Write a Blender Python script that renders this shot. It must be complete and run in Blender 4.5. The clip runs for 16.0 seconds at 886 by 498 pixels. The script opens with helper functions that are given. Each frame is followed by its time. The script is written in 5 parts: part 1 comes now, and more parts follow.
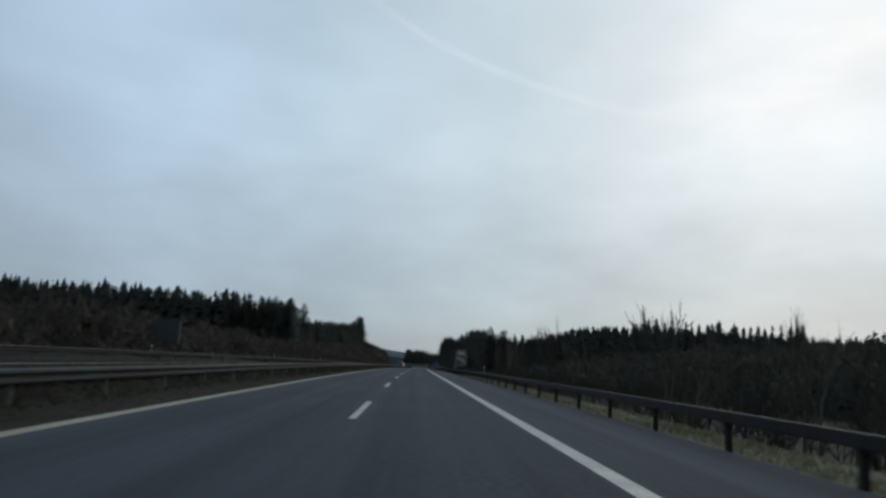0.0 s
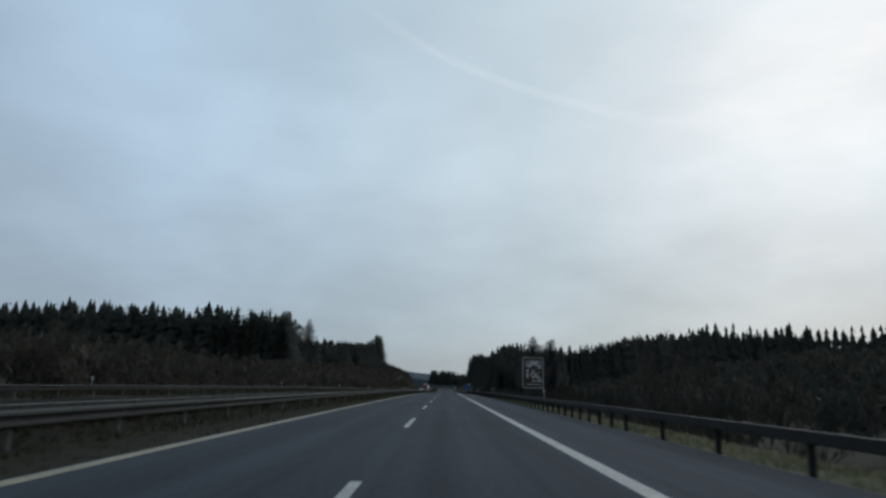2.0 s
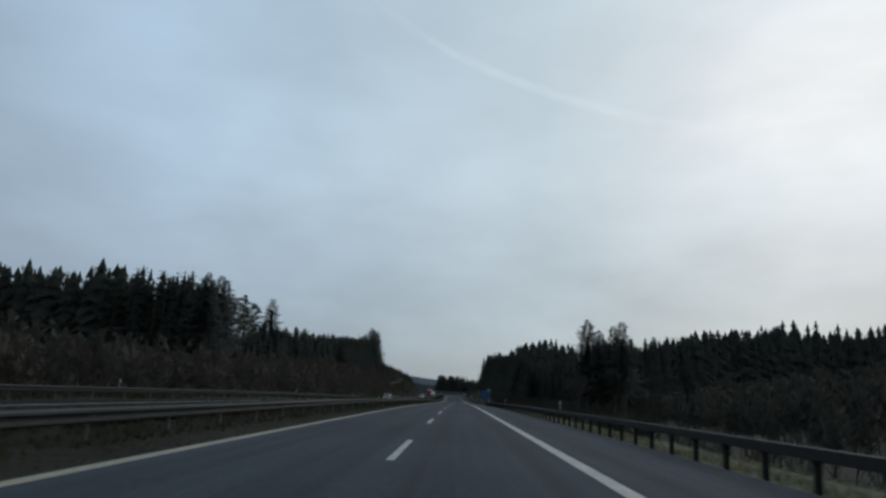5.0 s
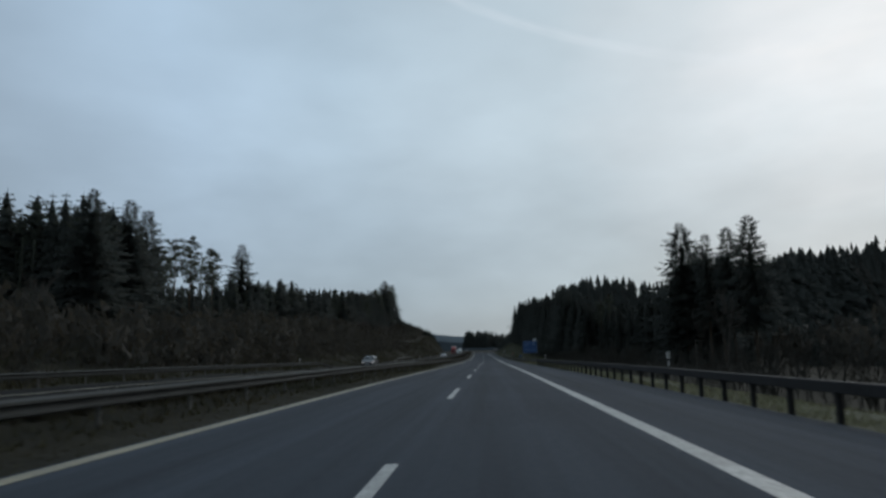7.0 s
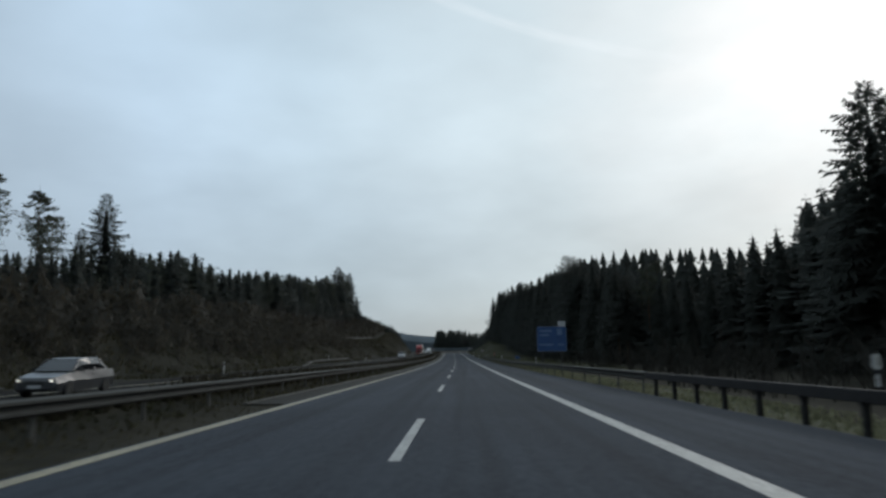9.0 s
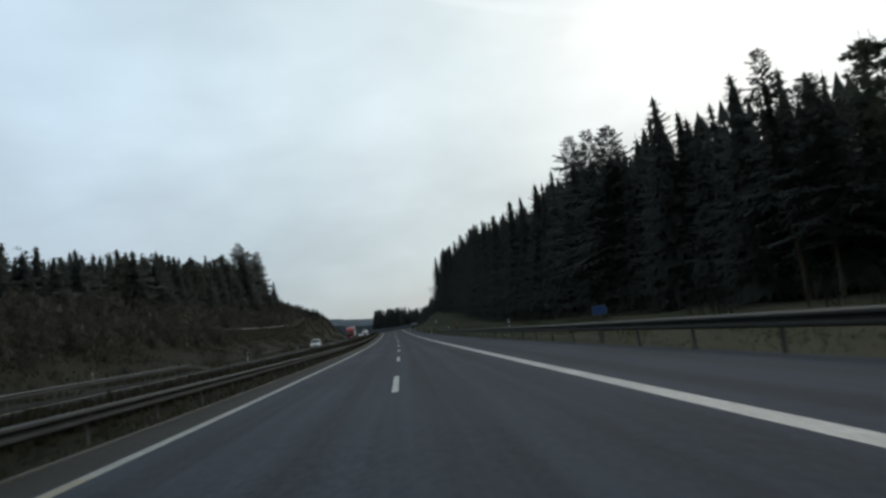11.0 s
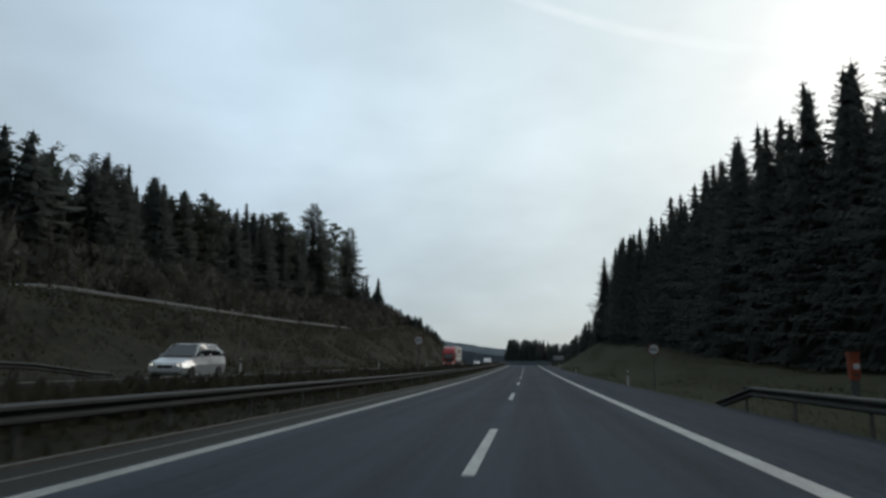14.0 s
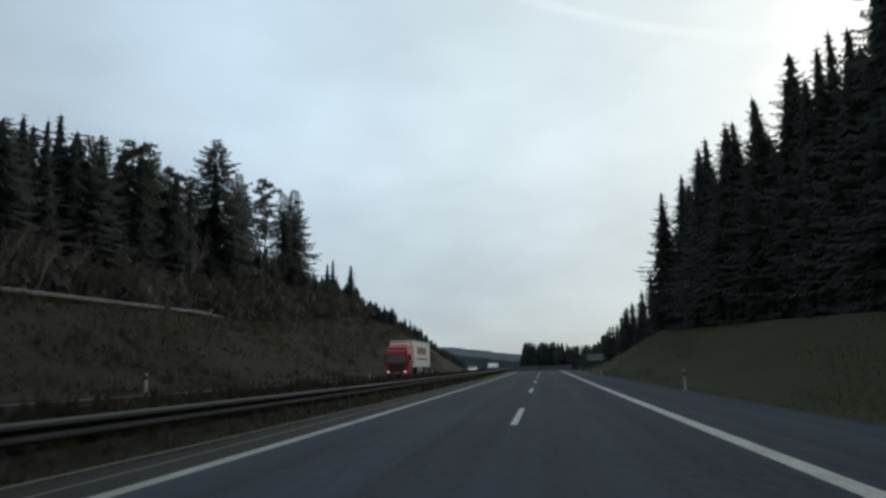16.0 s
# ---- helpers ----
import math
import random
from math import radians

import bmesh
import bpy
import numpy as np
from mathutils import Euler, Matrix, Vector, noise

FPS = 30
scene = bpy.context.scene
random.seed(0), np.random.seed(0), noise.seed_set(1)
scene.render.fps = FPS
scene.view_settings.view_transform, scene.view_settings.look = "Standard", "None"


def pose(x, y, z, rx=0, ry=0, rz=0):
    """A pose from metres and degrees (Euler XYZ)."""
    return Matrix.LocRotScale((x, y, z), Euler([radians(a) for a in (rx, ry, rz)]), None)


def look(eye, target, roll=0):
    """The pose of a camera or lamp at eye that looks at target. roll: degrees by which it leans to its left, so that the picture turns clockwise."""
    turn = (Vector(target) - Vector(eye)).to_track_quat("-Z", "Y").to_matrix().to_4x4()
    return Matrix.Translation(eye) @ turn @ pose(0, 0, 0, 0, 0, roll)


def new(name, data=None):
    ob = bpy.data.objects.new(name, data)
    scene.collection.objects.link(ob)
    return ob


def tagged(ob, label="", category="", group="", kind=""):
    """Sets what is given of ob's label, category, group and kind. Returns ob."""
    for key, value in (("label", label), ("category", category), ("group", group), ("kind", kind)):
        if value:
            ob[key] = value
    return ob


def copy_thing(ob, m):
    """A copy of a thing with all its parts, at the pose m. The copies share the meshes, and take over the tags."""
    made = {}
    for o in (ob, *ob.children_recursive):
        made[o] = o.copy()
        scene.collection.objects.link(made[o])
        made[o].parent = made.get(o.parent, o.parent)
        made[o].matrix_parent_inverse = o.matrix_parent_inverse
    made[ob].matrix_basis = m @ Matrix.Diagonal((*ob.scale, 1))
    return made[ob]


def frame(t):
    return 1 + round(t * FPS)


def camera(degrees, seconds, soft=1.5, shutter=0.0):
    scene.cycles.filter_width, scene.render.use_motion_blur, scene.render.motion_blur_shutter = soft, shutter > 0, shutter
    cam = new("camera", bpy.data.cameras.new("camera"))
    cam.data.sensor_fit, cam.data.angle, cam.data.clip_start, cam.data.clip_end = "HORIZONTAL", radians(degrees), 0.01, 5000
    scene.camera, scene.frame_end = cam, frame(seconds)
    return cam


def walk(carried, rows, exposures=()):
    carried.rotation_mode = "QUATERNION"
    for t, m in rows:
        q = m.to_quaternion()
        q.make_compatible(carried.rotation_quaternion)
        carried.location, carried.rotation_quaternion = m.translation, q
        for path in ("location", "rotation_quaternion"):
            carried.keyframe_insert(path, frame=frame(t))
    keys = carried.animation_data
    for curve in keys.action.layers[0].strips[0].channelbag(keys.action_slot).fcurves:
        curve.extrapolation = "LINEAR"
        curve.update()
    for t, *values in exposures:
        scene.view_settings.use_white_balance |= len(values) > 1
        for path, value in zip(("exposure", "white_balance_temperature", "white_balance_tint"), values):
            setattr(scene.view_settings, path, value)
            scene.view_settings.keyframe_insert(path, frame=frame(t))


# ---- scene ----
# ---- camera and its walk ----
cam = camera(66.3, 16.0, soft=2.8, shutter=0.15)

# seconds, eye x y z, yaw to the left, pitch up, lean
PATH = [
    (0.0, 1.177, 15.694, 1.289, -2.22, 9.41, 3.74),
    (0.1, 1.166, 18.960, 1.287, -4.55, 8.66, 1.70),
    (0.2, 1.190, 22.226, 1.284, -6.20, 8.18, 0.80),
    (0.3, 1.205, 25.493, 1.280, -7.50, 7.87, -0.10),
    (0.4, 1.170, 28.759, 1.276, -7.40, 7.87, -0.30),
    (0.5, 1.120, 32.025, 1.271, -5.88, 8.49, 0.32),
    (0.6, 1.138, 35.291, 1.266, -4.85, 9.18, 0.25),
    (0.7, 1.168, 38.557, 1.260, -3.46, 9.71, 0.19),
    (0.8, 1.205, 41.824, 1.253, -2.86, 10.07, 0.12),
    (1.0, 1.275, 48.356, 1.238, -2.09, 10.50, -0.01),
    (1.5, 1.401, 64.686, 1.187, -1.52, 10.86, 1.44),
    (1.7, 1.464, 71.217, 1.161, -1.47, 10.93, 1.52),
    (2.0, 1.567, 81.014, 1.116, -0.36, 11.06, 1.64),
    (2.5, 1.740, 97.341, 1.027, 1.66, 11.37, 2.83),
    (3.0, 1.958, 113.662, 0.922, -0.35, 11.07, 4.15),
    (3.5, 2.246, 129.973, 0.806, 0.19, 11.02, 4.96),
    (4.0, 2.624, 146.268, 0.680, -0.01, 11.27, 3.41),
    (4.5, 2.904, 162.549, 0.546, 0.17, 11.35, 3.25),
    (5.0, 3.195, 178.825, 0.402, 0.58, 11.55, 2.85),
    (5.5, 3.503, 195.109, 0.248, 1.08, 11.78, 2.38),
    (6.0, 3.829, 211.415, 0.083, 1.50, 11.98, 1.99),
    (6.5, 4.177, 227.758, -0.096, 1.67, 12.06, 1.83),
    (6.6, 4.245, 231.032, -0.134, 1.45, 11.97, 1.85),
    (6.8, 4.380, 237.585, -0.211, 2.10, 11.78, 1.90),
    (7.0, 4.514, 244.142, -0.291, 2.30, 8.07, -0.92),
    (7.2, 4.649, 250.702, -0.374, 2.26, 6.91, -0.06),
    (7.5, 4.843, 260.544, -0.504, 2.21, 6.42, 1.22),
    (7.7, 4.955, 267.103, -0.595, 1.31, 5.87, 0.67),
    (8.0, 5.120, 276.932, -0.738, 1.00, 6.20, -0.16),
    (8.2, 5.247, 283.475, -0.838, 0.73, 6.17, -0.03),
    (8.5, 5.448, 293.271, -0.995, 0.71, 8.35, 0.17),
    (9.0, 5.780, 309.539, -1.273, 0.04, 8.08, -0.68),
    (9.5, 6.023, 325.758, -1.562, -1.54, 7.44, -2.71),
    (10.0, 6.234, 341.953, -1.854, -3.43, 6.67, -5.13),
    (10.5, 6.469, 358.153, -2.139, -5.01, 6.03, -7.16),
    (11.0, 6.782, 374.385, -2.409, -5.68, 5.76, -8.01),
    (11.5, 7.093, 390.670, -2.661, -5.79, 5.24, -7.28),
    (11.6, 7.177, 393.931, -2.709, -5.77, 5.20, -6.60),
    (11.7, 7.271, 397.194, -2.756, -5.41, 5.33, -5.80),
    (11.8, 7.370, 400.458, -2.803, -4.64, 5.45, -4.60),
    (11.9, 7.468, 403.722, -2.849, -3.96, 5.68, -2.60),
    (12.0, 7.560, 406.986, -2.894, -0.16, 7.36, -1.30),
    (12.2, 7.730, 413.516, -2.982, -0.15, 7.96, -0.23),
    (12.5, 7.973, 423.309, -3.108, 0.37, 8.55, 1.38),
    (13.0, 8.370, 439.610, -3.305, 1.31, 8.81, 0.42),
    (13.3, 8.572, 449.370, -3.414, 2.96, 9.01, 0.22),
    (13.5, 8.701, 455.868, -3.482, 3.93, 8.46, 0.09),
    (13.7, 8.837, 462.359, -3.547, 6.27, 8.87, 0.29),
    (14.0, 9.035, 472.084, -3.638, 6.56, 9.22, 0.58),
    (14.2, 9.156, 478.561, -3.694, 7.04, 9.92, 0.62),
    (14.5, 9.317, 488.267, -3.770, 7.54, 9.94, 0.69),
    (14.7, 9.403, 494.733, -3.816, 8.06, 10.08, 0.53),
    (15.0, 9.514, 504.426, -3.876, 7.72, 9.87, 0.30),
    (15.5, 9.691, 520.568, -3.954, 7.66, 9.48, -0.01),
    (15.7, 9.736, 527.797, -3.978, 8.18, 9.77, -0.56),
    (16.0, 9.776, 536.702, -4.003, 7.69, 9.89, -1.38),
]


def heading(yaw, pitch):
    a, b = radians(yaw), radians(pitch)
    return Vector((-math.sin(a) * math.cos(b), math.cos(a) * math.cos(b), math.sin(b)))


walk(cam, [(t, look(Vector((x, y, z)), Vector((x, y, z)) + 100 * heading(yaw, pitch), roll))
           for t, x, y, z, yaw, pitch, roll in PATH],
     exposures=((0.0, 0.0, 6350, 10), (1.0, 0.05, 6350, 10), (2.0, -0.05, 6300, 10), (3.5, -0.1, 6300, 10), (7.0, -0.12, 6300, 10), (8.0, 0.1, 6400, 10),
                (8.5, 0.15, 6450, 10), (11.0, 0.3, 6750, 10), (16.0, 0.3, 6750, 10)))

# ---- world and sun: thin high cloud, the sun behind it ahead and to the right ----
SUN_AZ, SUN_EL = 34.0, 26.0
sun_way = Vector((math.sin(radians(SUN_AZ)) * math.cos(radians(SUN_EL)),
                  math.cos(radians(SUN_AZ)) * math.cos(radians(SUN_EL)), math.sin(radians(SUN_EL))))

sky = bpy.data.worlds.new("sky")
scene.world = sky
sky.use_nodes = True
wn, wl = sky.node_tree.nodes, sky.node_tree.links
wn.clear()


w_out, w_bg = wn.new("ShaderNodeOutputWorld"), wn.new("ShaderNodeBackground")
clear = wn.new("ShaderNodeTexSky")
clear.sky_type, clear.sun_disc = "NISHITA", False
clear.sun_elevation, clear.sun_rotation = radians(SUN_EL), radians(SUN_AZ)
clear_dim = wn.new("ShaderNodeVectorMath")
clear_dim.operation = "SCALE"
clear_dim.inputs["Scale"].default_value = 0.10
wl.new(clear.outputs[0], clear_dim.inputs[0])
co = wn.new("ShaderNodeTexCoord")
near_sun = wn.new("ShaderNodeVectorMath")
near_sun.operation = "DOT_PRODUCT"
near_sun.inputs[1].default_value = Vector((sun_way.x, sun_way.y, 0.6 * sun_way.z)).normalized()
flat = wn.new("ShaderNodeMapping")
flat.inputs["Scale"].default_value = (1.0, 1.0, 0.6)
wl.new(co.outputs["Generated"], flat.inputs[0])
unit = wn.new("ShaderNodeVectorMath")
unit.operation = "NORMALIZE"
wl.new(flat.outputs[0], unit.inputs[0])
wl.new(unit.outputs[0], near_sun.inputs[0])
# large soft sheets of cloud bend the glow's edge
sheet_map = wn.new("ShaderNodeMapping")
sheet_map.inputs["Scale"].default_value = (1.0, 1.0, 2.6)
wl.new(co.outputs["Generated"], sheet_map.inputs[0])
sheets = wn.new("ShaderNodeTexNoise")
sheets.inputs["Scale"].default_value, sheets.inputs["Detail"].default_value, sheets.inputs["Roughness"].default_value = 2.3, 5.0, 0.52
wl.new(sheet_map.outputs[0], sheets.inputs["Vector"])
bend = wn.new("ShaderNodeMath")
bend.operation = "MULTIPLY_ADD"
bend.inputs[1].default_value, bend.inputs[2].default_value = 0.10, -0.055
wl.new(sheets.outputs[0], bend.inputs[0])
glow_at = wn.new("ShaderNodeMath")
glow_at.operation = "ADD"
wl.new(near_sun.outputs["Value"], glow_at.inputs[0])
wl.new(bend.outputs[0], glow_at.inputs[1])
glow = wn.new("ShaderNodeValToRGB")
SKY_STOPS = ((0.0, (0.28, 0.34, 0.385)), (0.38, (0.405, 0.52, 0.63)), (0.55, (0.485, 0.625, 0.755)), (0.72, (0.51, 0.64, 0.735)),
             (0.90, (0.60, 0.705, 0.755)), (0.965, (0.725, 0.795, 0.82)), (0.99, (0.84, 0.872, 0.882)), (1.0, (0.98, 0.965, 0.94)))
e = glow.color_ramp.elements
e[0].position, e[0].color = SKY_STOPS[0][0], (*SKY_STOPS[0][1], 1)
e[1].position, e[1].color = SKY_STOPS[-1][0], (*SKY_STOPS[-1][1], 1)
for p, c in SKY_STOPS[1:-1]:
    s = e.new(p)
    s.color = (*c, 1)
wl.new(glow_at.outputs[0], glow.inputs[0])
# the sheet thickens towards the horizon
split = wn.new("ShaderNodeSeparateXYZ")
wl.new(co.outputs["Generated"], split.inputs[0])
low = wn.new("ShaderNodeMapRange")
low.inputs["From Min"].default_value, low.inputs["From Max"].default_value = 0.0, 0.34
low.inputs["To Min"].default_value, low.inputs["To Max"].default_value = 0.67, 1.0
low.interpolation_type = "SMOOTHSTEP"
wl.new(split.outputs[2], low.inputs[0])
thick = wn.new("ShaderNodeVectorMath")
thick.operation = "SCALE"
# and loses its colour there
grey = wn.new("ShaderNodeHueSaturation")
pale = wn.new("ShaderNodeMapRange")
pale.inputs["From Min"].default_value, pale.inputs["From Max"].default_value = 0.02, 0.42
pale.inputs["To Min"].default_value, pale.inputs["To Max"].default_value = 0.86, 1.0
wl.new(split.outputs[2], pale.inputs[0])
wl.new(pale.outputs[0], grey.inputs["Saturation"])
wl.new(glow.outputs[0], grey.inputs["Color"])
wl.new(grey.outputs[0], thick.inputs[0])
# long soft banks of cloud, strongest over the skyline
bank_map = wn.new("ShaderNodeMapping")
bank_map.inputs["Scale"].default_value = (1.5, 1.5, 3.6)
bank_map.inputs["Rotation"].default_value = (radians(-4), radians(5), 0)
wl.new(co.outputs["Generated"], bank_map.inputs[0])
banks = wn.new("ShaderNodeTexNoise")
banks.inputs["Scale"].default_value, banks.inputs["Detail"].default_value, banks.inputs["Roughness"].default_value = 3.4, 3.5, 0.5
wl.new(bank_map.outputs[0], banks.inputs["Vector"])
bank_gain = wn.new("ShaderNodeMapRange")
bank_gain.inputs["From Min"].default_value, bank_gain.inputs["From Max"].default_value = 0.32, 0.68
bank_gain.inputs["To Min"].default_value, bank_gain.inputs["To Max"].default_value = 0.90, 1.09
wl.new(banks.outputs[0], bank_gain.inputs[0])
bank_fade = wn.new("ShaderNodeMapRange")
bank_fade.inputs["From Min"].default_value, bank_fade.inputs["From Max"].default_value = 0.10, 0.42
bank_fade.inputs["To Min"].default_value, bank_fade.inputs["To Max"].default_value = 1.0, 0.15
wl.new(split.outputs[2], bank_fade.inputs[0])
bank_mix = wn.new("ShaderNodeMix")
bank_mix.inputs["A"].default_value = 1.0
wl.new(bank_fade.outputs[0], bank_mix.inputs["Factor"])
wl.new(bank_gain.outputs[0], bank_mix.inputs["B"])
# fine streaks in the sheet
streak_map = wn.new("ShaderNodeMapping")
streak_map.inputs["Scale"].default_value = (1.6, 1.6, 3.2)
streak_map.inputs["Rotation"].default_value = (radians(12), radians(-16), 0)
wl.new(co.outputs["Generated"], streak_map.inputs[0])
streaks = wn.new("ShaderNodeTexNoise")
streaks.inputs["Scale"].default_value, streaks.inputs["Detail"].default_value, streaks.inputs["Roughness"].default_value = 2.0, 6.0, 0.5
wl.new(streak_map.outputs[0], streaks.inputs["Vector"])
streak_gain = wn.new("ShaderNodeMapRange")
streak_gain.inputs["From Min"].default_value, streak_gain.inputs["From Max"].default_value = 0.3, 0.7
streak_gain.inputs["To Min"].default_value, streak_gain.inputs["To Max"].default_value = 0.915, 1.075
wl.new(streaks.outputs[0], streak_gain.inputs[0])
dense = wn.new("ShaderNodeMath")
dense.operation = "MULTIPLY"
wl.new(low.outputs[0], dense.inputs[0])
wl.new(streak_gain.outputs[0], dense.inputs[1])
layered = wn.new("ShaderNodeMath")
layered.operation = "MULTIPLY"
wl.new(dense.outputs[0], layered.inputs[0])
wl.new(bank_mix.outputs["Result"], layered.inputs[1])
wl.new(layered.outputs[0], thick.inputs["Scale"])
cover = wn.new("ShaderNodeMix")
cover.data_type = "RGBA"
cover.inputs[0].default_value = 0.93
wl.new(clear_dim.outputs[0], cover.inputs[6])
wl.new(thick.outputs[0], cover.inputs[7])
wl.new(cover.outputs[2], w_bg.inputs[0])
w_bg.inputs[1].default_value = 1.0
wl.new(w_bg.outputs[0], w_out.inputs[0])

sun = new("sun", bpy.data.lights.new("sun", "SUN"))
sun.data.energy, sun.data.angle, sun.data.color = 0.5, radians(28), (1.0, 0.95, 0.88)
sun.matrix_world = look((0, 0, 300), Vector((0, 0, 300)) - sun_way * 100)

# ---- the line of the road: bends and slopes along it, in 1e-4 a metre ----
KNOTS = (-250, -10, 65, 140, 215, 290, 365, 440, 515, 590, 640, 665, 735, 790, 1500)
BENDS = (0.0, -1.29, -1.40, -0.65, -0.64, -0.15, 0.37, 1.17, 0.68, 0.18, 0.17, 0.16, 1.0, 2.5, 2.5)
CRESTS = (0.0, -0.26, -0.79, -0.30, -0.48, -0.96, 0.74, 0.67, 1.16, 0.48, 0.1, -4.5, -4.5, 0.3, 0.5)
STEP = 2.0
RS = np.arange(-240, 1500.1, STEP)
zero = int(np.argmin(abs(RS)))
turn = np.cumsum(np.interp(RS, KNOTS, BENDS)) * 1e-4 * STEP
RT = turn - turn[zero]
rise = np.cumsum(np.interp(RS, KNOTS, CRESTS)) * 1e-4 * STEP
rise = rise - rise[zero]
RX = np.cumsum(-np.sin(RT)) * STEP
RY = np.cumsum(np.cos(RT)) * STEP
RZ = np.cumsum(rise) * STEP
RX, RY, RZ = RX - RX[zero], RY - RY[zero], RZ - RZ[zero]

LINE_R, LINE_L = 3.82, -4.07      # the two edge lines; the broken line is at 0
EDGE_R, EDGE_L = 7.15, -4.30      # asphalt edges
FAR_L, FAR_R = -20.2, -8.6        # the other carriageway
RAIL_R, RAIL_M, RAIL_O = 7.4, -6.15, -21.0
ROAD_FROM, ROAD_TO = -200.0, 1200.0


def smooth(a, b, x):
    w = np.clip((x - a) / (b - a), 0, 1)
    return w * w * (3 - 2 * w)


def lift(s, u):
    """The other carriageway lies a little higher than this one along a part of the way."""
    return np.interp(s, (350, 440, 530, 630, 700), (0, 0.45, 0.52, 0.15, 0)) * smooth(-7.6, -8.6, u) * smooth(-34, -26, u)


def at(s, u, dz=0.0):
    """The place s metres along the road, u to its right, dz above its surface."""
    h = np.interp(s, RS, RT)
    return Vector((float(np.interp(s, RS, RX) + np.cos(h) * u), float(np.interp(s, RS, RY) + np.sin(h) * u),
                   float(np.interp(s, RS, RZ) + dz + lift(s, u))))


def spin(s):
    return math.degrees(float(np.interp(s, RS, RT)))


def at_pose(s, u, dz=0.0, turned=0.0):
    p = at(s, u, dz)
    return pose(p.x, p.y, p.z, 0, 0, spin(s) + turned)


# height of the land over the road, at the top of the bank on either side
LEFT_S = (-250, 250, 340, 400, 455, 520, 570, 620, 660, 700, 760, 900, 1500)
LEFT_Z = (1.0, 1.5, 4.0, 6.0, 8.0, 7.8, 8.2, 9.2, 13.5, 14.5, 9.5, 7.0, 6.0)
RIGHT_S = (-250, 250, 330, 400, 470, 520, 550, 580, 640, 680, 740, 1500)
RIGHT_Z = (-2.5, -2.5, -1.0, 0.0, 0.3, 1.05, 2.3, 3.9, 5.8, 3.0, 1.5, 0.0)


def land(s, u):
    """Height of the ground over the road's surface."""
    s, u = np.asarray(s, float), np.asarray(u, float)
    left = np.interp(s, LEFT_S, LEFT_Z) * (0.80 * smooth(-22.5, -34, u) + 0.20 * smooth(-38, -62, u))
    right = np.interp(s, RIGHT_S, RIGHT_Z) * smooth(8.0, 18.5, u)
    far = 13.0 * smooth(50, 150, u) + 4.0 * smooth(-120, -400, u)
    verge = -0.05 - 0.05 * ((u > EDGE_R + 0.2) & (u < 9)) + 0.30 * np.exp(-((u + 7.35) / 0.7) ** 2)
    return left + right + far + verge


def ground_at(s, u, dz=0.0):
    return at(s, u, float(land(s, u)) + dz)


# ---- materials ----
def material(name, base, rough=0.7, metal=0.0, spots=None, spot_scale=1.0, grain=None, grain_scale=20.0, bump=0.0, bump_scale=40.0,
             per="", vary=0.0, spec=0.5, leafy=False):
    """Colour with stains (large) and grain (small), a fine relief, and, where asked, a shift of value from piece to piece."""
    m = bpy.data.materials.new(name)
    m.use_nodes = True
    n, l = m.node_tree.nodes, m.node_tree.links
    b = n["Principled BSDF"]
    b.inputs["Roughness"].default_value, b.inputs["Metallic"].default_value = rough, metal
    b.inputs["Specular IOR Level"].default_value = spec
    c = n.new("ShaderNodeTexCoord")
    col = n.new("ShaderNodeRGB")
    col.outputs[0].default_value = (*base, 1)
    last = col.outputs[0]
    for tint, scale, detail, lo, hi in ((spots, spot_scale, 5.0, 0.42, 0.62), (grain, grain_scale, 3.0, 0.38, 0.66)):
        if tint is None:
            continue
        t = n.new("ShaderNodeTexNoise")
        t.inputs["Scale"].default_value, t.inputs["Detail"].default_value = scale, detail
        l.new(c.outputs["Object"], t.inputs["Vector"])
        r = n.new("ShaderNodeMapRange")
        r.inputs["From Min"].default_value, r.inputs["From Max"].default_value = lo, hi
        l.new(t.outputs[0], r.inputs[0])
        x = n.new("ShaderNodeMix")
        x.data_type = "RGBA"
        x.inputs[7].default_value = (*tint, 1)
        l.new(r.outputs[0], x.inputs[0])
        l.new(last, x.inputs[6])
        last = x.outputs[2]
    if per:
        if per == "object":
            src = n.new("ShaderNodeObjectInfo").outputs["Random"]
        else:
            src = n.new("ShaderNodeNewGeometry").outputs["Random Per Island"]
        r = n.new("ShaderNodeMapRange")
        r.inputs["To Min"].default_value, r.inputs["To Max"].default_value = 1 - vary, 1 + vary
        l.new(src, r.inputs[0])
        x = n.new("ShaderNodeVectorMath")
        x.operation = "SCALE"
        l.new(last, x.inputs[0])
        l.new(r.outputs[0], x.inputs["Scale"])
        last = x.outputs[0]
    l.new(last, b.inputs["Base Color"])
    if bump:
        t = n.new("ShaderNodeTexNoise")
        t.inputs["Scale"].default_value, t.inputs["Detail"].default_value = bump_scale, 4.0
        l.new(c.outputs["Object"], t.inputs["Vector"])
        k = n.new("ShaderNodeBump")
        k.inputs["Strength"].default_value, k.inputs["Distance"].default_value = bump, 0.02
        l.new(t.outputs[0], k.inputs["Height"])
        l.new(k.outputs[0], b.inputs["Normal"])
    if leafy:
        # thin leaves and blades let as much light through as they throw back
        thin, both = n.new("ShaderNodeBsdfTranslucent"), n.new("ShaderNodeMixShader")
        l.new(last, thin.inputs["Color"])
        l.new(b.outputs[0], both.inputs[1])
        l.new(thin.outputs[0], both.inputs[2])
        l.new(both.outputs[0], n["Material Output"].inputs[0])
    return m


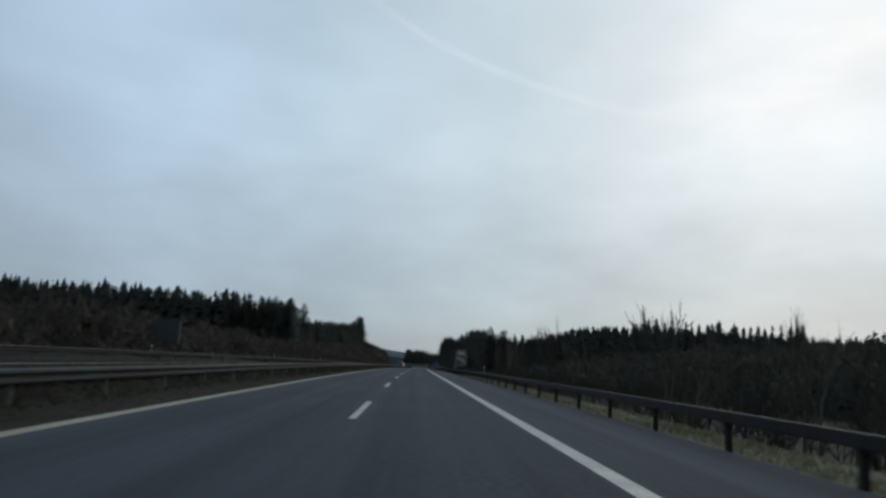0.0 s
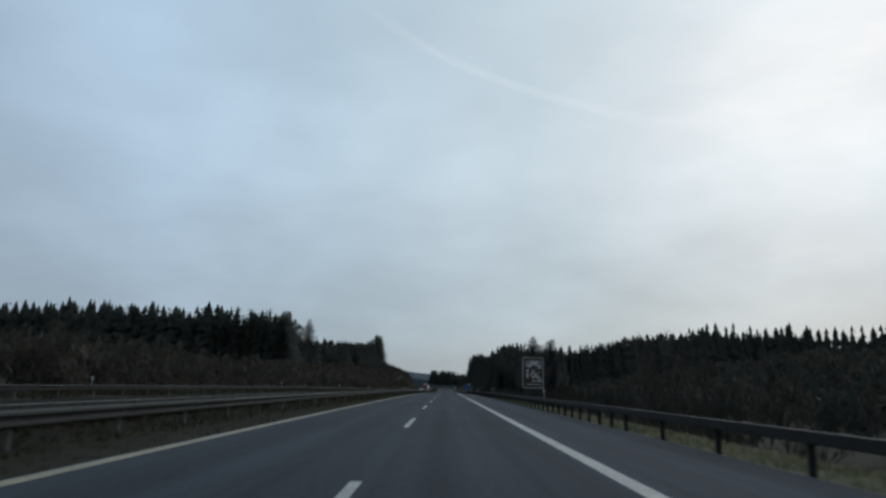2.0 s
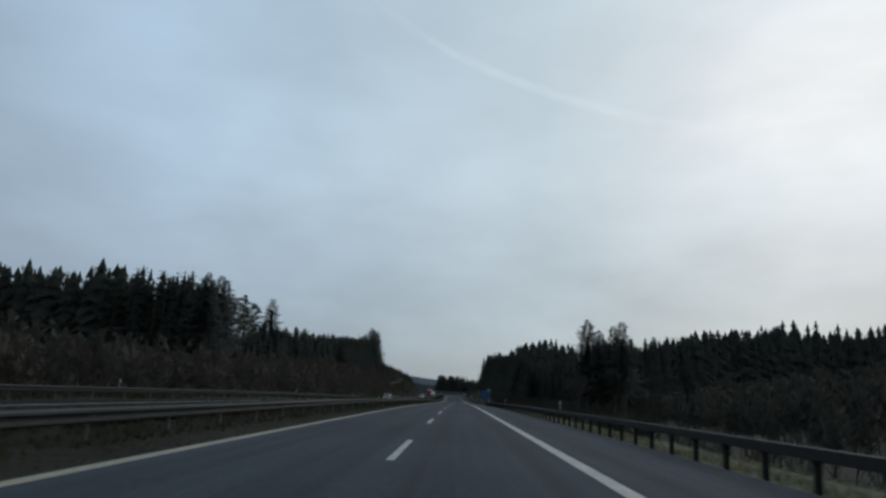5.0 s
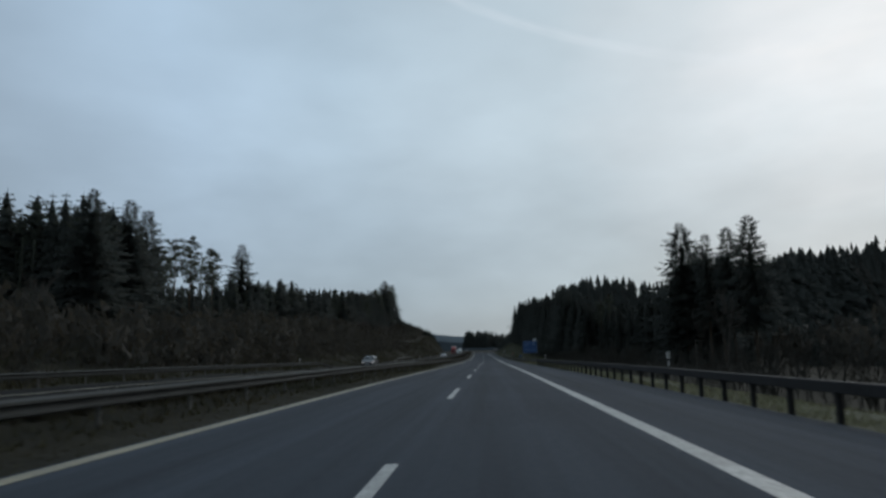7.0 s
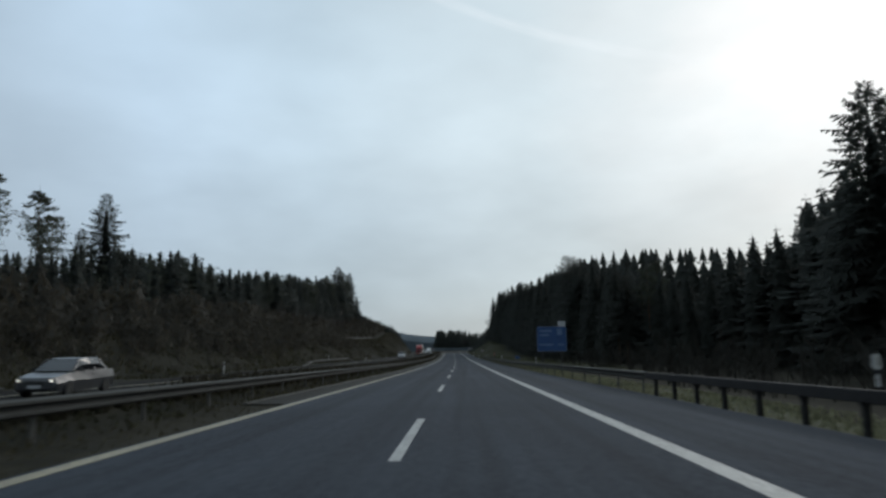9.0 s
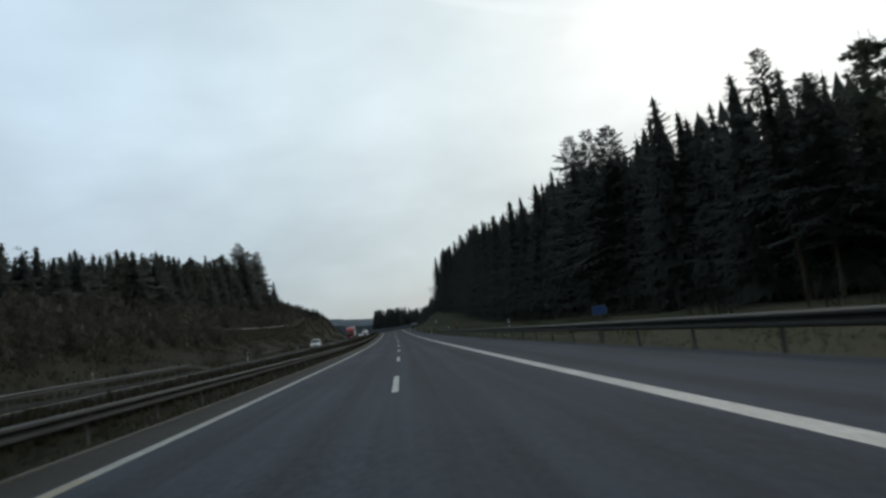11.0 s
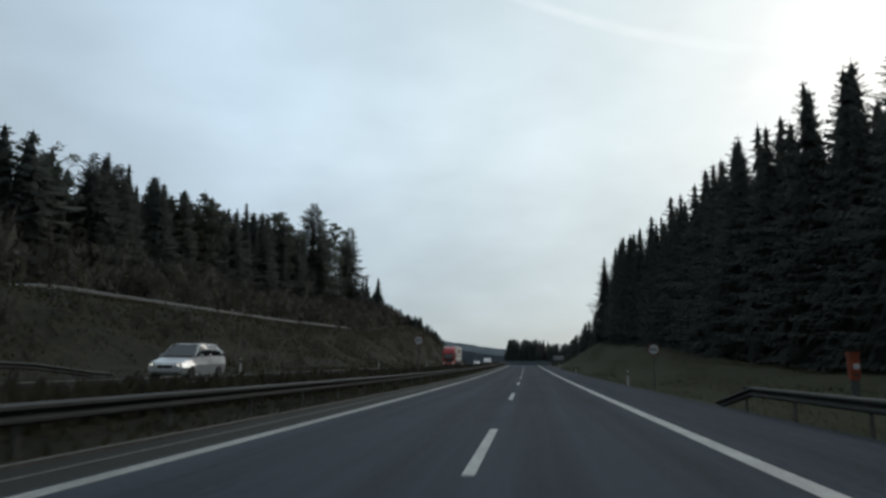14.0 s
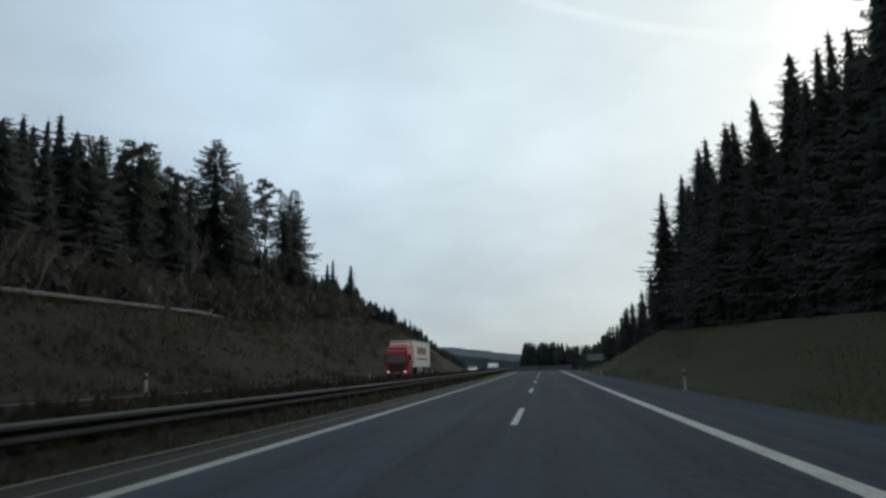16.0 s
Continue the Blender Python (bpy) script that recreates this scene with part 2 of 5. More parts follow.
def asphalt_material(name, k, spec):
    """Worn asphalt: aggregate grain, patches, two polished wheel tracks a lane, from the road's own across-and-along map."""
    m = material(name, (0.0265 * k[0], 0.0335 * k[1], 0.0425 * k[2]), 0.92, spots=(0.0185 * k[0], 0.0235 * k[1], 0.031 * k[2]), spot_scale=0.12, grain=(0.033 * k[0], 0.039 * k[1], 0.048 * k[2]),
                 grain_scale=9.0, bump=0.35, bump_scale=60.0, spec=spec)
    n, l = m.node_tree.nodes, m.node_tree.links
    b = n["Principled BSDF"]
    uv = n.new("ShaderNodeUVMap")
    part_xyz = n.new("ShaderNodeSeparateXYZ")
    l.new(uv.outputs[0], part_xyz.inputs[0])
    wave = n.new("ShaderNodeMath")
    wave.operation = "MULTIPLY"
    wave.inputs[1].default_value = 2 * math.pi / 1.95
    l.new(part_xyz.outputs[0], wave.inputs[0])
    cosine = n.new("ShaderNodeMath")
    cosine.operation = "COSINE"
    l.new(wave.outputs[0], cosine.inputs[0])
    drag = n.new("ShaderNodeTexNoise")
    drag.inputs["Scale"].default_value, drag.inputs["Detail"].default_value = 1.0, 6.0
    stretch = n.new("ShaderNodeMapping")
    stretch.inputs["Scale"].default_value = (2.2, 0.035, 1)
    l.new(uv.outputs[0], stretch.inputs[0])
    l.new(stretch.outputs[0], drag.inputs["Vector"])
    both = n.new("ShaderNodeMath")
    both.operation = "MULTIPLY_ADD"
    both.inputs[1].default_value = 0.10
    l.new(cosine.outputs[0], both.inputs[0])
    l.new(drag.outputs[0], both.inputs[2])
    r = n.new("ShaderNodeMapRange")
    r.inputs["From Min"].default_value, r.inputs["From Max"].default_value = 0.3, 0.7
    r.inputs["To Min"].default_value, r.inputs["To Max"].default_value = 0.78, 1.22
    l.new(both.outputs[0], r.inputs[0])
    old = b.inputs["Base Color"].links[0].from_socket
    x = n.new("ShaderNodeVectorMath")
    x.operation = "SCALE"
    l.new(old, x.inputs[0])
    l.new(r.outputs[0], x.inputs["Scale"])
    l.new(x.outputs[0], b.inputs["Base Color"])
    return m


M_ASPHALT = asphalt_material("asphalt", (1.26, 1.25, 1.25), 0.16)
M_ASPHALT_OLD = asphalt_material("older_brown_asphalt", (0.85, 0.66, 0.50), 0.03)
M_PAINT = material("road_paint", (0.44, 0.44, 0.42), 0.6, spots=(0.32, 0.32, 0.305), spot_scale=0.8, grain=(0.22, 0.22, 0.21), grain_scale=14, bump=0.2)
M_PAINT_GREY = material("road_paint_worn", (0.33, 0.325, 0.295), 0.65, spots=(0.245, 0.24, 0.215), spot_scale=0.6, grain=(0.175, 0.172, 0.155), grain_scale=12, bump=0.2)
M_PAINT_OLD = material("road_paint_dirty", (0.3300, 0.2880, 0.1850), 0.65, spots=(0.2450, 0.2150, 0.1380), spot_scale=0.6, grain=(0.1746, 0.1598, 0.1215), grain_scale=12, bump=0.2)
M_CONCRETE = material("kerb_concrete", (0.0570, 0.0540, 0.0468), 0.85, spots=(0.0480, 0.0456, 0.0360), spot_scale=0.5, grain=(0.1020, 0.0990, 0.0870), grain_scale=12, bump=0.3)
M_GROUND = material("winter_grass_ground", (0.0225, 0.0205, 0.0138), 0.95, spots=(0.0125, 0.0125, 0.0085), spot_scale=0.09, grain=(0.0290, 0.0255, 0.0165),
                    grain_scale=1.3, bump=0.8, bump_scale=5.0, spec=0.1)
M_GRASS = material("winter_grass", (0.2015, 0.1995, 0.1265), 0.9, spots=(0.1386, 0.1463, 0.0893), spot_scale=0.25, per="island", vary=0.4, spec=0.1, leafy=True)
M_TURF = material("mown_verge", (0.0865, 0.0883, 0.0583), 0.95, spots=(0.0594, 0.0641, 0.0389), spot_scale=0.3, grain=(0.1070, 0.1039, 0.0728), grain_scale=5.0, bump=0.6, bump_scale=9.0, spec=0.1)
M_SLOPETURF = material("slope_turf", (0.0358, 0.0359, 0.0194), 0.95, spots=(0.0265, 0.0284, 0.0145), spot_scale=0.12, grain=(0.0452, 0.0435, 0.0242), grain_scale=3.0, bump=0.6, bump_scale=7.0, spec=0.1)
M_GUTTER = material("dirty_channel", (0.0208, 0.0194, 0.0158), 0.9, spots=(0.0149, 0.0144, 0.0119), spot_scale=0.5, grain=(0.0273, 0.0258, 0.0214), grain_scale=9, bump=0.3, spec=0.2)
M_WEEDS = material("dead_weeds", (0.0470, 0.0420, 0.0300), 0.95, spots=(0.0330, 0.0305, 0.0215), spot_scale=0.5, per="island", vary=0.35, spec=0.05, leafy=True)
M_STEEL_PALE = material("pale_zinc", (0.17, 0.17, 0.165), 0.6, 0.2, spots=(0.11, 0.11, 0.105), spot_scale=1.0, grain=(0.21, 0.21, 0.2), grain_scale=20, bump=0.08)
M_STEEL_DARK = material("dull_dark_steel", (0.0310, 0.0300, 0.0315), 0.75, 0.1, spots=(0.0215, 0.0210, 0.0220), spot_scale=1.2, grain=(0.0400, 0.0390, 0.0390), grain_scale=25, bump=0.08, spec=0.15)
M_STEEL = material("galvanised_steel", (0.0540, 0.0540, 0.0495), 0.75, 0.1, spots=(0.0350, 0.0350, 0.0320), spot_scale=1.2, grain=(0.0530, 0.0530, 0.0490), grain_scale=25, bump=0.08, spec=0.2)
M_STEEL_OLD = material("weathered_steel", (0.075, 0.075, 0.07), 0.65, 0.3, spots=(0.065, 0.065, 0.06), spot_scale=1.5, grain=(0.095, 0.095, 0.09), grain_scale=20, bump=0.1)
M_NEEDLE = material("spruce_needles", (0.0865, 0.0950, 0.0860), 0.8, spots=(0.0780, 0.0860, 0.0780), spot_scale=0.35, grain=(0.0720, 0.0795, 0.0720), grain_scale=4.5, bump=0.15, bump_scale=9.0, per="island", vary=0.06, spec=0.12, leafy=True)
M_PINE = material("pine_needles", (0.0900, 0.0990, 0.0780), 0.8, spots=(0.0616, 0.0728, 0.0476), spot_scale=0.8, per="island", vary=0.25, spec=0.5, leafy=True)
M_BARK = material("bark", (0.085, 0.066, 0.050), 0.9, spots=(0.05, 0.042, 0.034), spot_scale=1.4, grain=(0.12, 0.095, 0.07), grain_scale=9, bump=0.7, bump_scale=14, spec=0.15)
M_PINEBARK = material("pine_bark", (0.17, 0.095, 0.055), 0.9, spots=(0.09, 0.06, 0.042), spot_scale=1.2, bump=0.6, bump_scale=12, spec=0.15)
M_DULLGRASS = material("bank_grass", (0.0610, 0.0545, 0.0335), 0.9, spots=(0.0400, 0.0405, 0.0225), spot_scale=0.2, per="island", vary=0.4, spec=0.1, leafy=True)
M_SLOPEGRASS = material("slope_grass", (0.0936, 0.0952, 0.0480), 0.9, spots=(0.0686, 0.0731, 0.0352), spot_scale=0.2, per="island", vary=0.4, spec=0.1, leafy=True)
M_TWIG = material("bare_twigs", (0.078, 0.065, 0.053), 0.75, spots=(0.055, 0.048, 0.040), spot_scale=0.6, per="island", vary=0.35, spec=0.35)
M_BIRCH = material("pale_bark", (0.34, 0.32, 0.28), 0.8, spots=(0.12, 0.11, 0.10), spot_scale=2.0, bump=0.3, spec=0.2)
M_SCRUB = material("brown_scrub", (0.0610, 0.0590, 0.0510), 0.8, spots=(0.0500, 0.0480, 0.0390), spot_scale=0.15, grain=(0.0633, 0.0529, 0.0368), grain_scale=3.0, per="island", vary=0.06, bump=0.1, bump_scale=6.0, spec=0.35, leafy=True)
M_BRUSH = material("dry_brush", (0.0670, 0.0635, 0.0545), 0.8, spots=(0.0530, 0.0500, 0.0410), spot_scale=0.4, per="island", vary=0.08, spec=0.35, leafy=True)
# far hill: distance haze is painted into this pale blue-grey base colour
M_RIDGE = material("haze_tinted_wood", (0.105, 0.125, 0.140), 0.95, spots=(0.085, 0.102, 0.115), spot_scale=0.02, spec=0.0)
M_WHITE = material("white_plastic", (0.5184, 0.5184, 0.5040), 0.45, spots=(0.3960, 0.3960, 0.3744), spot_scale=4, bump=0.05)
M_BLACK = material("black_plastic", (0.02, 0.02, 0.022), 0.5, spots=(0.035, 0.034, 0.032), spot_scale=6)
M_RUBBER = material("rubber", (0.018, 0.018, 0.019), 0.85, spots=(0.032, 0.031, 0.03), spot_scale=6, bump=0.2)
M_REFLECT = material("reflector", (0.3750, 0.3600, 0.3100), 0.15, 0.2)
M_BROWN = material("brown_sign_sheet", (0.060, 0.030, 0.021), 0.5, spots=(0.048, 0.025, 0.018), spot_scale=1.5)
M_CREAM = material("white_sign_sheet", (0.4500, 0.4688, 0.4813), 0.5, spots=(0.3625, 0.3750, 0.3875), spot_scale=2)
M_BLUE = material("blue_sign_sheet", (0.018, 0.066, 0.19), 0.5, spots=(0.015, 0.055, 0.16), spot_scale=2)
M_PALEBLUE = material("worn_blue_print", (0.10, 0.17, 0.29), 0.5, spots=(0.07, 0.13, 0.24), spot_scale=3)
M_RED = material("red_sign_sheet", (0.1430, 0.0165, 0.0154), 0.5, spots=(0.1100, 0.0165, 0.0143), spot_scale=3)
M_ORANGE = material("orange_shell", (0.2520, 0.0420, 0.0132), 0.55, spots=(0.1980, 0.0360, 0.0120), spot_scale=3)
M_GREYBACK = material("grey_aluminium", (0.28, 0.29, 0.30), 0.5, 0.4, spots=(0.2, 0.21, 0.22), spot_scale=3)
M_BOARDBACK = material("dark_board_back", (0.040, 0.050, 0.054), 0.7, 0.1, spots=(0.030, 0.038, 0.040), spot_scale=1.5, grain=(0.048, 0.058, 0.060), grain_scale=18, bump=0.05)
M_GLASS = material("dark_car_glass", (0.012, 0.014, 0.016), 0.06, spec=0.8)
M_SILVER = material("silver_paint", (0.55, 0.56, 0.57), 0.28, 0.45, spots=(0.48, 0.49, 0.50), spot_scale=2)
M_WHITECAR = material("white_paint", (0.74, 0.75, 0.76), 0.3, spots=(0.66, 0.67, 0.68), spot_scale=2)
M_DARKCAR = material("grey_paint", (0.0880, 0.0908, 0.0963), 0.28, 0.4, spots=(0.0715, 0.0743, 0.0770), spot_scale=2)
M_REDTRUCK = material("red_truck_paint", (0.42, 0.018, 0.022), 0.3, spots=(0.34, 0.018, 0.02), spot_scale=2)
M_PANEL = material("white_box_panel", (0.70, 0.70, 0.68), 0.5, spots=(0.58, 0.58, 0.56), spot_scale=0.8)
M_PRINT = material("brown_print", (0.22, 0.075, 0.03), 0.5, spots=(0.18, 0.07, 0.03), spot_scale=2)
M_LAMP = bpy.data.materials.new("lit_headlamp")
M_LAMP.use_nodes = True
M_LAMP.node_tree.nodes["Principled BSDF"].inputs["Base Color"].default_value = (0.9, 0.9, 0.85, 1)
M_LAMP.node_tree.nodes["Principled BSDF"].inputs["Emission Color"].default_value = (1.0, 0.95, 0.85, 1)
M_LAMP.node_tree.nodes["Principled BSDF"].inputs["Emission Strength"].default_value = 0.8


# ---- building helpers ----
def mesh_of(name, verts, faces, mat, smooth_faces=False):
    me = bpy.data.meshes.new(name)
    me.from_pydata([tuple(v) for v in verts], [], faces)
    me.materials.append(mat)
    if smooth_faces:
        me.polygons.foreach_set("use_smooth", [True] * len(me.polygons))
    me.update()
    return me


def tri_mesh(name, verts, tris, mat, normals=None):
    """A mesh from arrays of corners and triangles; crowns get the rounded shading of a whole mass of needles."""
    me = bpy.data.meshes.new(name)
    v, f = np.asarray(verts, np.float32), np.asarray(tris, np.int32).copy()
    if normals is not None:
        face = np.cross(v[f[:, 1]] - v[f[:, 0]], v[f[:, 2]] - v[f[:, 0]])
        away = (face * normals[f].mean(1)).sum(1) < 0
        f[away] = f[away][:, ::-1]
    me.vertices.add(len(v))
    me.vertices.foreach_set("co", v.ravel())
    me.loops.add(f.size)
    me.loops.foreach_set("vertex_index", f.ravel())
    me.polygons.add(len(f))
    me.polygons.foreach_set("loop_start", np.arange(0, f.size, 3, dtype=np.int32))
    me.materials.append(mat)
    me.update(calc_edges=True)
    if normals is not None:
        me.polygons.foreach_set("use_smooth", np.ones(len(f), bool))
        me.normals_split_custom_set_from_vertices(normals)
    return me


def crown_normals(v, up=0.22):
    """Outward from the stem, a little upward."""
    n = np.stack([v[:, 0], v[:, 1], 0 * v[:, 2]], -1)
    d = np.linalg.norm(n, axis=1, keepdims=True)
    n = np.where(d > 0.02, n / np.maximum(d, 1e-6), (1, 0, 0))
    n[:, 2] = up
    return (n / np.linalg.norm(n, axis=1, keepdims=True)).astype(np.float32)


def holder(name, m, label="", category="", group=""):
    ob = new(name)
    ob.empty_display_size = 0.3
    ob.matrix_basis = m
    return tagged(ob, label, category, group)


def child(name, me, parent, label=""):
    ob = new(name, me)
    ob.parent = parent
    return tagged(ob, label)


def part(name, bm, mat, parent, label="", bevel=0.0):
    """One mesh object under a thing or a part; its points are in the parent's own space."""
    if bevel:
        bmesh.ops.bevel(bm, geom=[e for e in bm.edges if e.is_manifold and e.calc_face_angle(0) > 0.6], offset=bevel, segments=2,
                        affect="EDGES", clamp_overlap=True)
    bmesh.ops.recalc_face_normals(bm, faces=bm.faces)
    me = bpy.data.meshes.new(name)
    bm.to_mesh(me)
    bm.free()
    me.materials.append(mat)
    return child(name, me, parent, label)


def box(bm, size, loc=(0, 0, 0), turn=(0, 0, 0)):
    m = pose(*loc, *turn) @ Matrix.Diagonal((*size, 1))
    bmesh.ops.create_cube(bm, size=1, matrix=m)
    return bm


def tube(bm, r, length, loc=(0, 0, 0), turn=(0, 0, 0), segments=12, r2=None):
    bmesh.ops.create_cone(bm, cap_ends=True, segments=segments, radius1=r, radius2=r if r2 is None else r2, depth=length, matrix=pose(*loc, *turn))
    return bm


def outline(bm, points, thick, m=None):
    """A flat shape in x and z, with a thickness in y."""
    m = m or Matrix()
    front = [bm.verts.new(m @ Vector((x, -thick / 2, z))) for x, z in points]
    back = [bm.verts.new(m @ Vector((x, thick / 2, z))) for x, z in points]
    bm.faces.new(front)
    bm.faces.new(back[::-1])
    k = len(points)
    for i in range(k):
        j = (i + 1) % k
        bm.faces.new((front[j], front[i], back[i], back[j]))
    return bm


def rounded(w, h, r, cx=0.0, cz=0.0, steps=5):
    pts = []
    for qx, qz, a0 in ((1, 1, 0), (-1, 1, 90), (-1, -1, 180), (1, -1, 270)):
        for i in range(steps + 1):
            a = radians(a0 + 90 * i / steps)
            pts.append((cx + qx * (w / 2 - r) + r * math.cos(a), cz + qz * (h / 2 - r) + r * math.sin(a)))
    return pts


def circle(r, n=28, cx=0.0, cz=0.0):
    return [(cx + r * math.cos(2 * math.pi * i / n), cz + r * math.sin(2 * math.pi * i / n)) for i in range(n)]


# ---- ground, carriageways, lines ----
def ground():
    ss = np.concatenate([[-1200, -700, -400], np.arange(-220, 0, 20), np.arange(0, 760, 6), np.arange(770, 1500, 30), [1700, 2200, 3000, 4500]])
    us = np.array([-4500, -2500, -1400, -900, -600, -420, -300, -220, -160, -120, -95, -80, -70, -62, -56, -50, -45, -40, -36, -33, -30, -27, -24.5, -22.5,
                   -21, -20, -15, -9, -8.2, -7.7, -7.2, -6.7, -6.2, -5.4, -4.5, 0, 6.9, 7.3, 7.8, 8.4, 9, 9.7, 11.5, 13, 14.5, 16, 17.5, 19, 21, 24, 28, 33, 40, 50,
                   65, 85, 120, 160, 220, 300, 420, 600, 900, 1400, 2500, 4500])
    rng = np.random.RandomState(3)
    verts, faces, nu = [], [], len(us)
    for s in ss:
        sc = float(np.clip(s, -240, 1500))
        h = land(sc, us)
        rough = np.where((us < -22) | (us > 8.5), 1.0, 0.0) * rng.uniform(-0.16, 0.16, nu) * np.clip(abs(us) / 20, 0.6, 3)
        for k, u in enumerate(us):
            p = at(sc, u, h[k] + rough[k])
            if s != sc:
                p += Vector((-math.sin(radians(spin(sc))), math.cos(radians(spin(sc))), 0)) * (s - sc)
            verts.append(p)
    for i in range(len(ss) - 1):
        for k in range(nu - 1):
            a = i * nu + k
            faces.append((a, a + 1, a + nu + 1, a + nu))
    me = mesh_of("ground", verts, faces, M_GROUND, True)
    me.materials.append(M_TURF)
    me.materials.append(M_SLOPETURF)
    for i in range(len(ss) - 1):
        for k in range(nu - 1):
            if 6.9 <= us[k] < (9.0 if i % 3 else 9.7) and -100 < ss[i] < 378:
                me.polygons[i * (nu - 1) + k].material_index = 1
            elif 6.9 <= us[k] < 21 and 378 <= ss[i] < 760:
                me.polygons[i * (nu - 1) + k].material_index = 2
    ob = new("ground", me)
    return tagged(ob, "rough winter grass land with banks beside the motorway", "ground", kind="structure")


def strip(name, mat, u0, u1, top, thick, s0, s1, step, parent=None):
    """A slab that follows the road between two offsets, mapped across and along."""
    ss = np.arange(s0, s1 + 0.01, step)
    verts, faces, uvs = [], [], []
    for s in ss:
        verts += [at(s, u0, top), at(s, u1, top), at(s, u1, top - thick), at(s, u0, top - thick)]
        uvs += [(u0, s), (u1, s), (u1, s), (u0, s)]
    for i in range(len(ss) - 1):
        a = 4 * i
        for k in range(4):
            j = (k + 1) % 4
            faces.append((a + k, a + j, a + 4 + j, a + 4 + k))
    faces += [(3, 2, 1, 0), tuple(len(verts) - 4 + k for k in range(4))]
    me = mesh_of(name, verts, faces, mat)
    layer = me.uv_layers.new(name="map")
    for lp in me.loops:
        layer.data[lp.index].uv = uvs[lp.vertex_index]
    ob = new(name, me)
    ob.parent = parent
    return ob


def dash_mesh(name, width, length, mat):
    bm = bmesh.new()
    box(bm, (width, length, 0.008), (0, 0, 0.002))
    me = bpy.data.meshes.new(name)
    bm.to_mesh(me)
    bm.free()
    me.materials.append(mat)
    return me


def carriageway(name, label, u0, u1, lines, dash_u, dash_from, dash_to, mat):
    road = strip(name, mat, u0, u1, 0.0, 0.25, ROAD_FROM, ROAD_TO, 4.0)
    tagged(road, label, "road", kind="structure")
    for ln, u, w, mat, s0, s1 in lines:
        strip(ln, mat, u - w / 2, u + w / 2, 0.006, 0.012, s0, s1, 4.0, road)
    me = dash_mesh("lane_dash", 0.16, 6.0, lines[0][3])
    s = 30.5 + 3.0 - 18.0 * 3
    while s < dash_to:
        if s > dash_from:
            d = child("lane_dash", me, road)
            g = (np.interp(s + 3, RS, RZ) - np.interp(s - 3, RS, RZ)) / 6
            p = at(s, dash_u)
            d.matrix_basis = pose(p.x, p.y, p.z, math.degrees(math.atan(g)), 0, spin(s))
        s += 18.0
    return road


ground()
LINE_WORN = 4.0 * round((382 - ROAD_FROM) / 4.0)      # past here the yellow line is repainted grey-white
carriageway("road", "grey worn asphalt carriageway with white lane lines", EDGE_L, EDGE_R,
            (("edge_line", LINE_R, 0.30, M_PAINT, ROAD_FROM, ROAD_TO), ("edge_line", LINE_L, 0.26, M_PAINT_OLD, ROAD_FROM, ROAD_FROM + LINE_WORN),
             ("edge_line", LINE_L, 0.25, M_PAINT_GREY, ROAD_FROM + LINE_WORN, ROAD_TO)), 0.0, -30, 800, M_ASPHALT)
carriageway("road_opposite", "dark brown-grey asphalt carriageway of the opposite direction", FAR_L, FAR_R,
            (("edge_line", -9.2, 0.15, M_PAINT_OLD, ROAD_FROM, ROAD_TO), ("edge_line", -17.0, 0.25, M_PAINT_OLD, ROAD_FROM, ROAD_TO)), -13.0, -30, 800, M_ASPHALT_OLD)
tagged(strip("kerb", M_CONCRETE, -5.62, -5.50, 0.035, 0.25, 330, 800, 4.0), "weathered concrete edging beside the median grass", "kerb", kind="structure")
GUTTER = tagged(strip("gutter", M_GUTTER, -5.49, -4.31, -0.004, 0.2, 330, 800, 4.0), "dirty brown channel between the edge line and the median", "gutter", kind="structure")
strip("channel_edge", M_CONCRETE, -4.95, -4.87, 0.004, 0.02, 436, 800, 4.0, GUTTER)

# ---- guard rails ----
BEAM = ((-0.012, 0.155), (0.030, 0.140), (0.078, 0.112), (0.080, 0.066), (0.030, 0.040), (-0.022, 0.018), (-0.022, -0.018), (0.030, -0.040),
        (0.080, -0.068), (0.078, -0.112), (0.030, -0.140), (-0.012, -0.155))


BOX_BEAM = ((-0.075, 0.08), (-0.06, 0.095), (0.06, 0.095), (0.075, 0.08), (0.075, -0.105), (0.06, -0.12), (-0.06, -0.12), (-0.075, -0.105))


def beam_mesh(s0, s1, u, side, height, sink_ends, dz_of, boxed=False, ramp=9.0):
    """A pressed steel beam with two ribs; side is +1 where the ribs face right. Its ends bend down into the ground where asked."""
    ss = np.arange(s0, s1 + 0.01, 2.0)
    prof = [(side * x, z + 0.04) for x, z in BOX_BEAM] if boxed else [(side * x, z) for x, z in BEAM] + [(side * (x - 0.008), z * 0.98) for x, z in BEAM[::-1]]
    verts, faces, k = [], [], len(prof)
    for s in ss:
        drop = 0.0
        if sink_ends[0]:
            drop = max(drop, 0.62 * float(smooth(s0 + ramp, s0, s)))
        if sink_ends[1]:
            drop = max(drop, 0.62 * float(smooth(s1 - ramp, s1, s)))
        for x, z in prof:
            verts.append(at(s, u + x, height - 0.155 + z - drop + dz_of(s)))
    for i in range(len(ss) - 1):
        for a in range(k):
            b = (a + 1) % k
            faces.append((i * k + a, i * k + b, (i + 1) * k + b, (i + 1) * k + a))
    faces += [tuple(range(k))[::-1], tuple((len(ss) - 1) * k + a for a in range(k))]
    return verts, faces


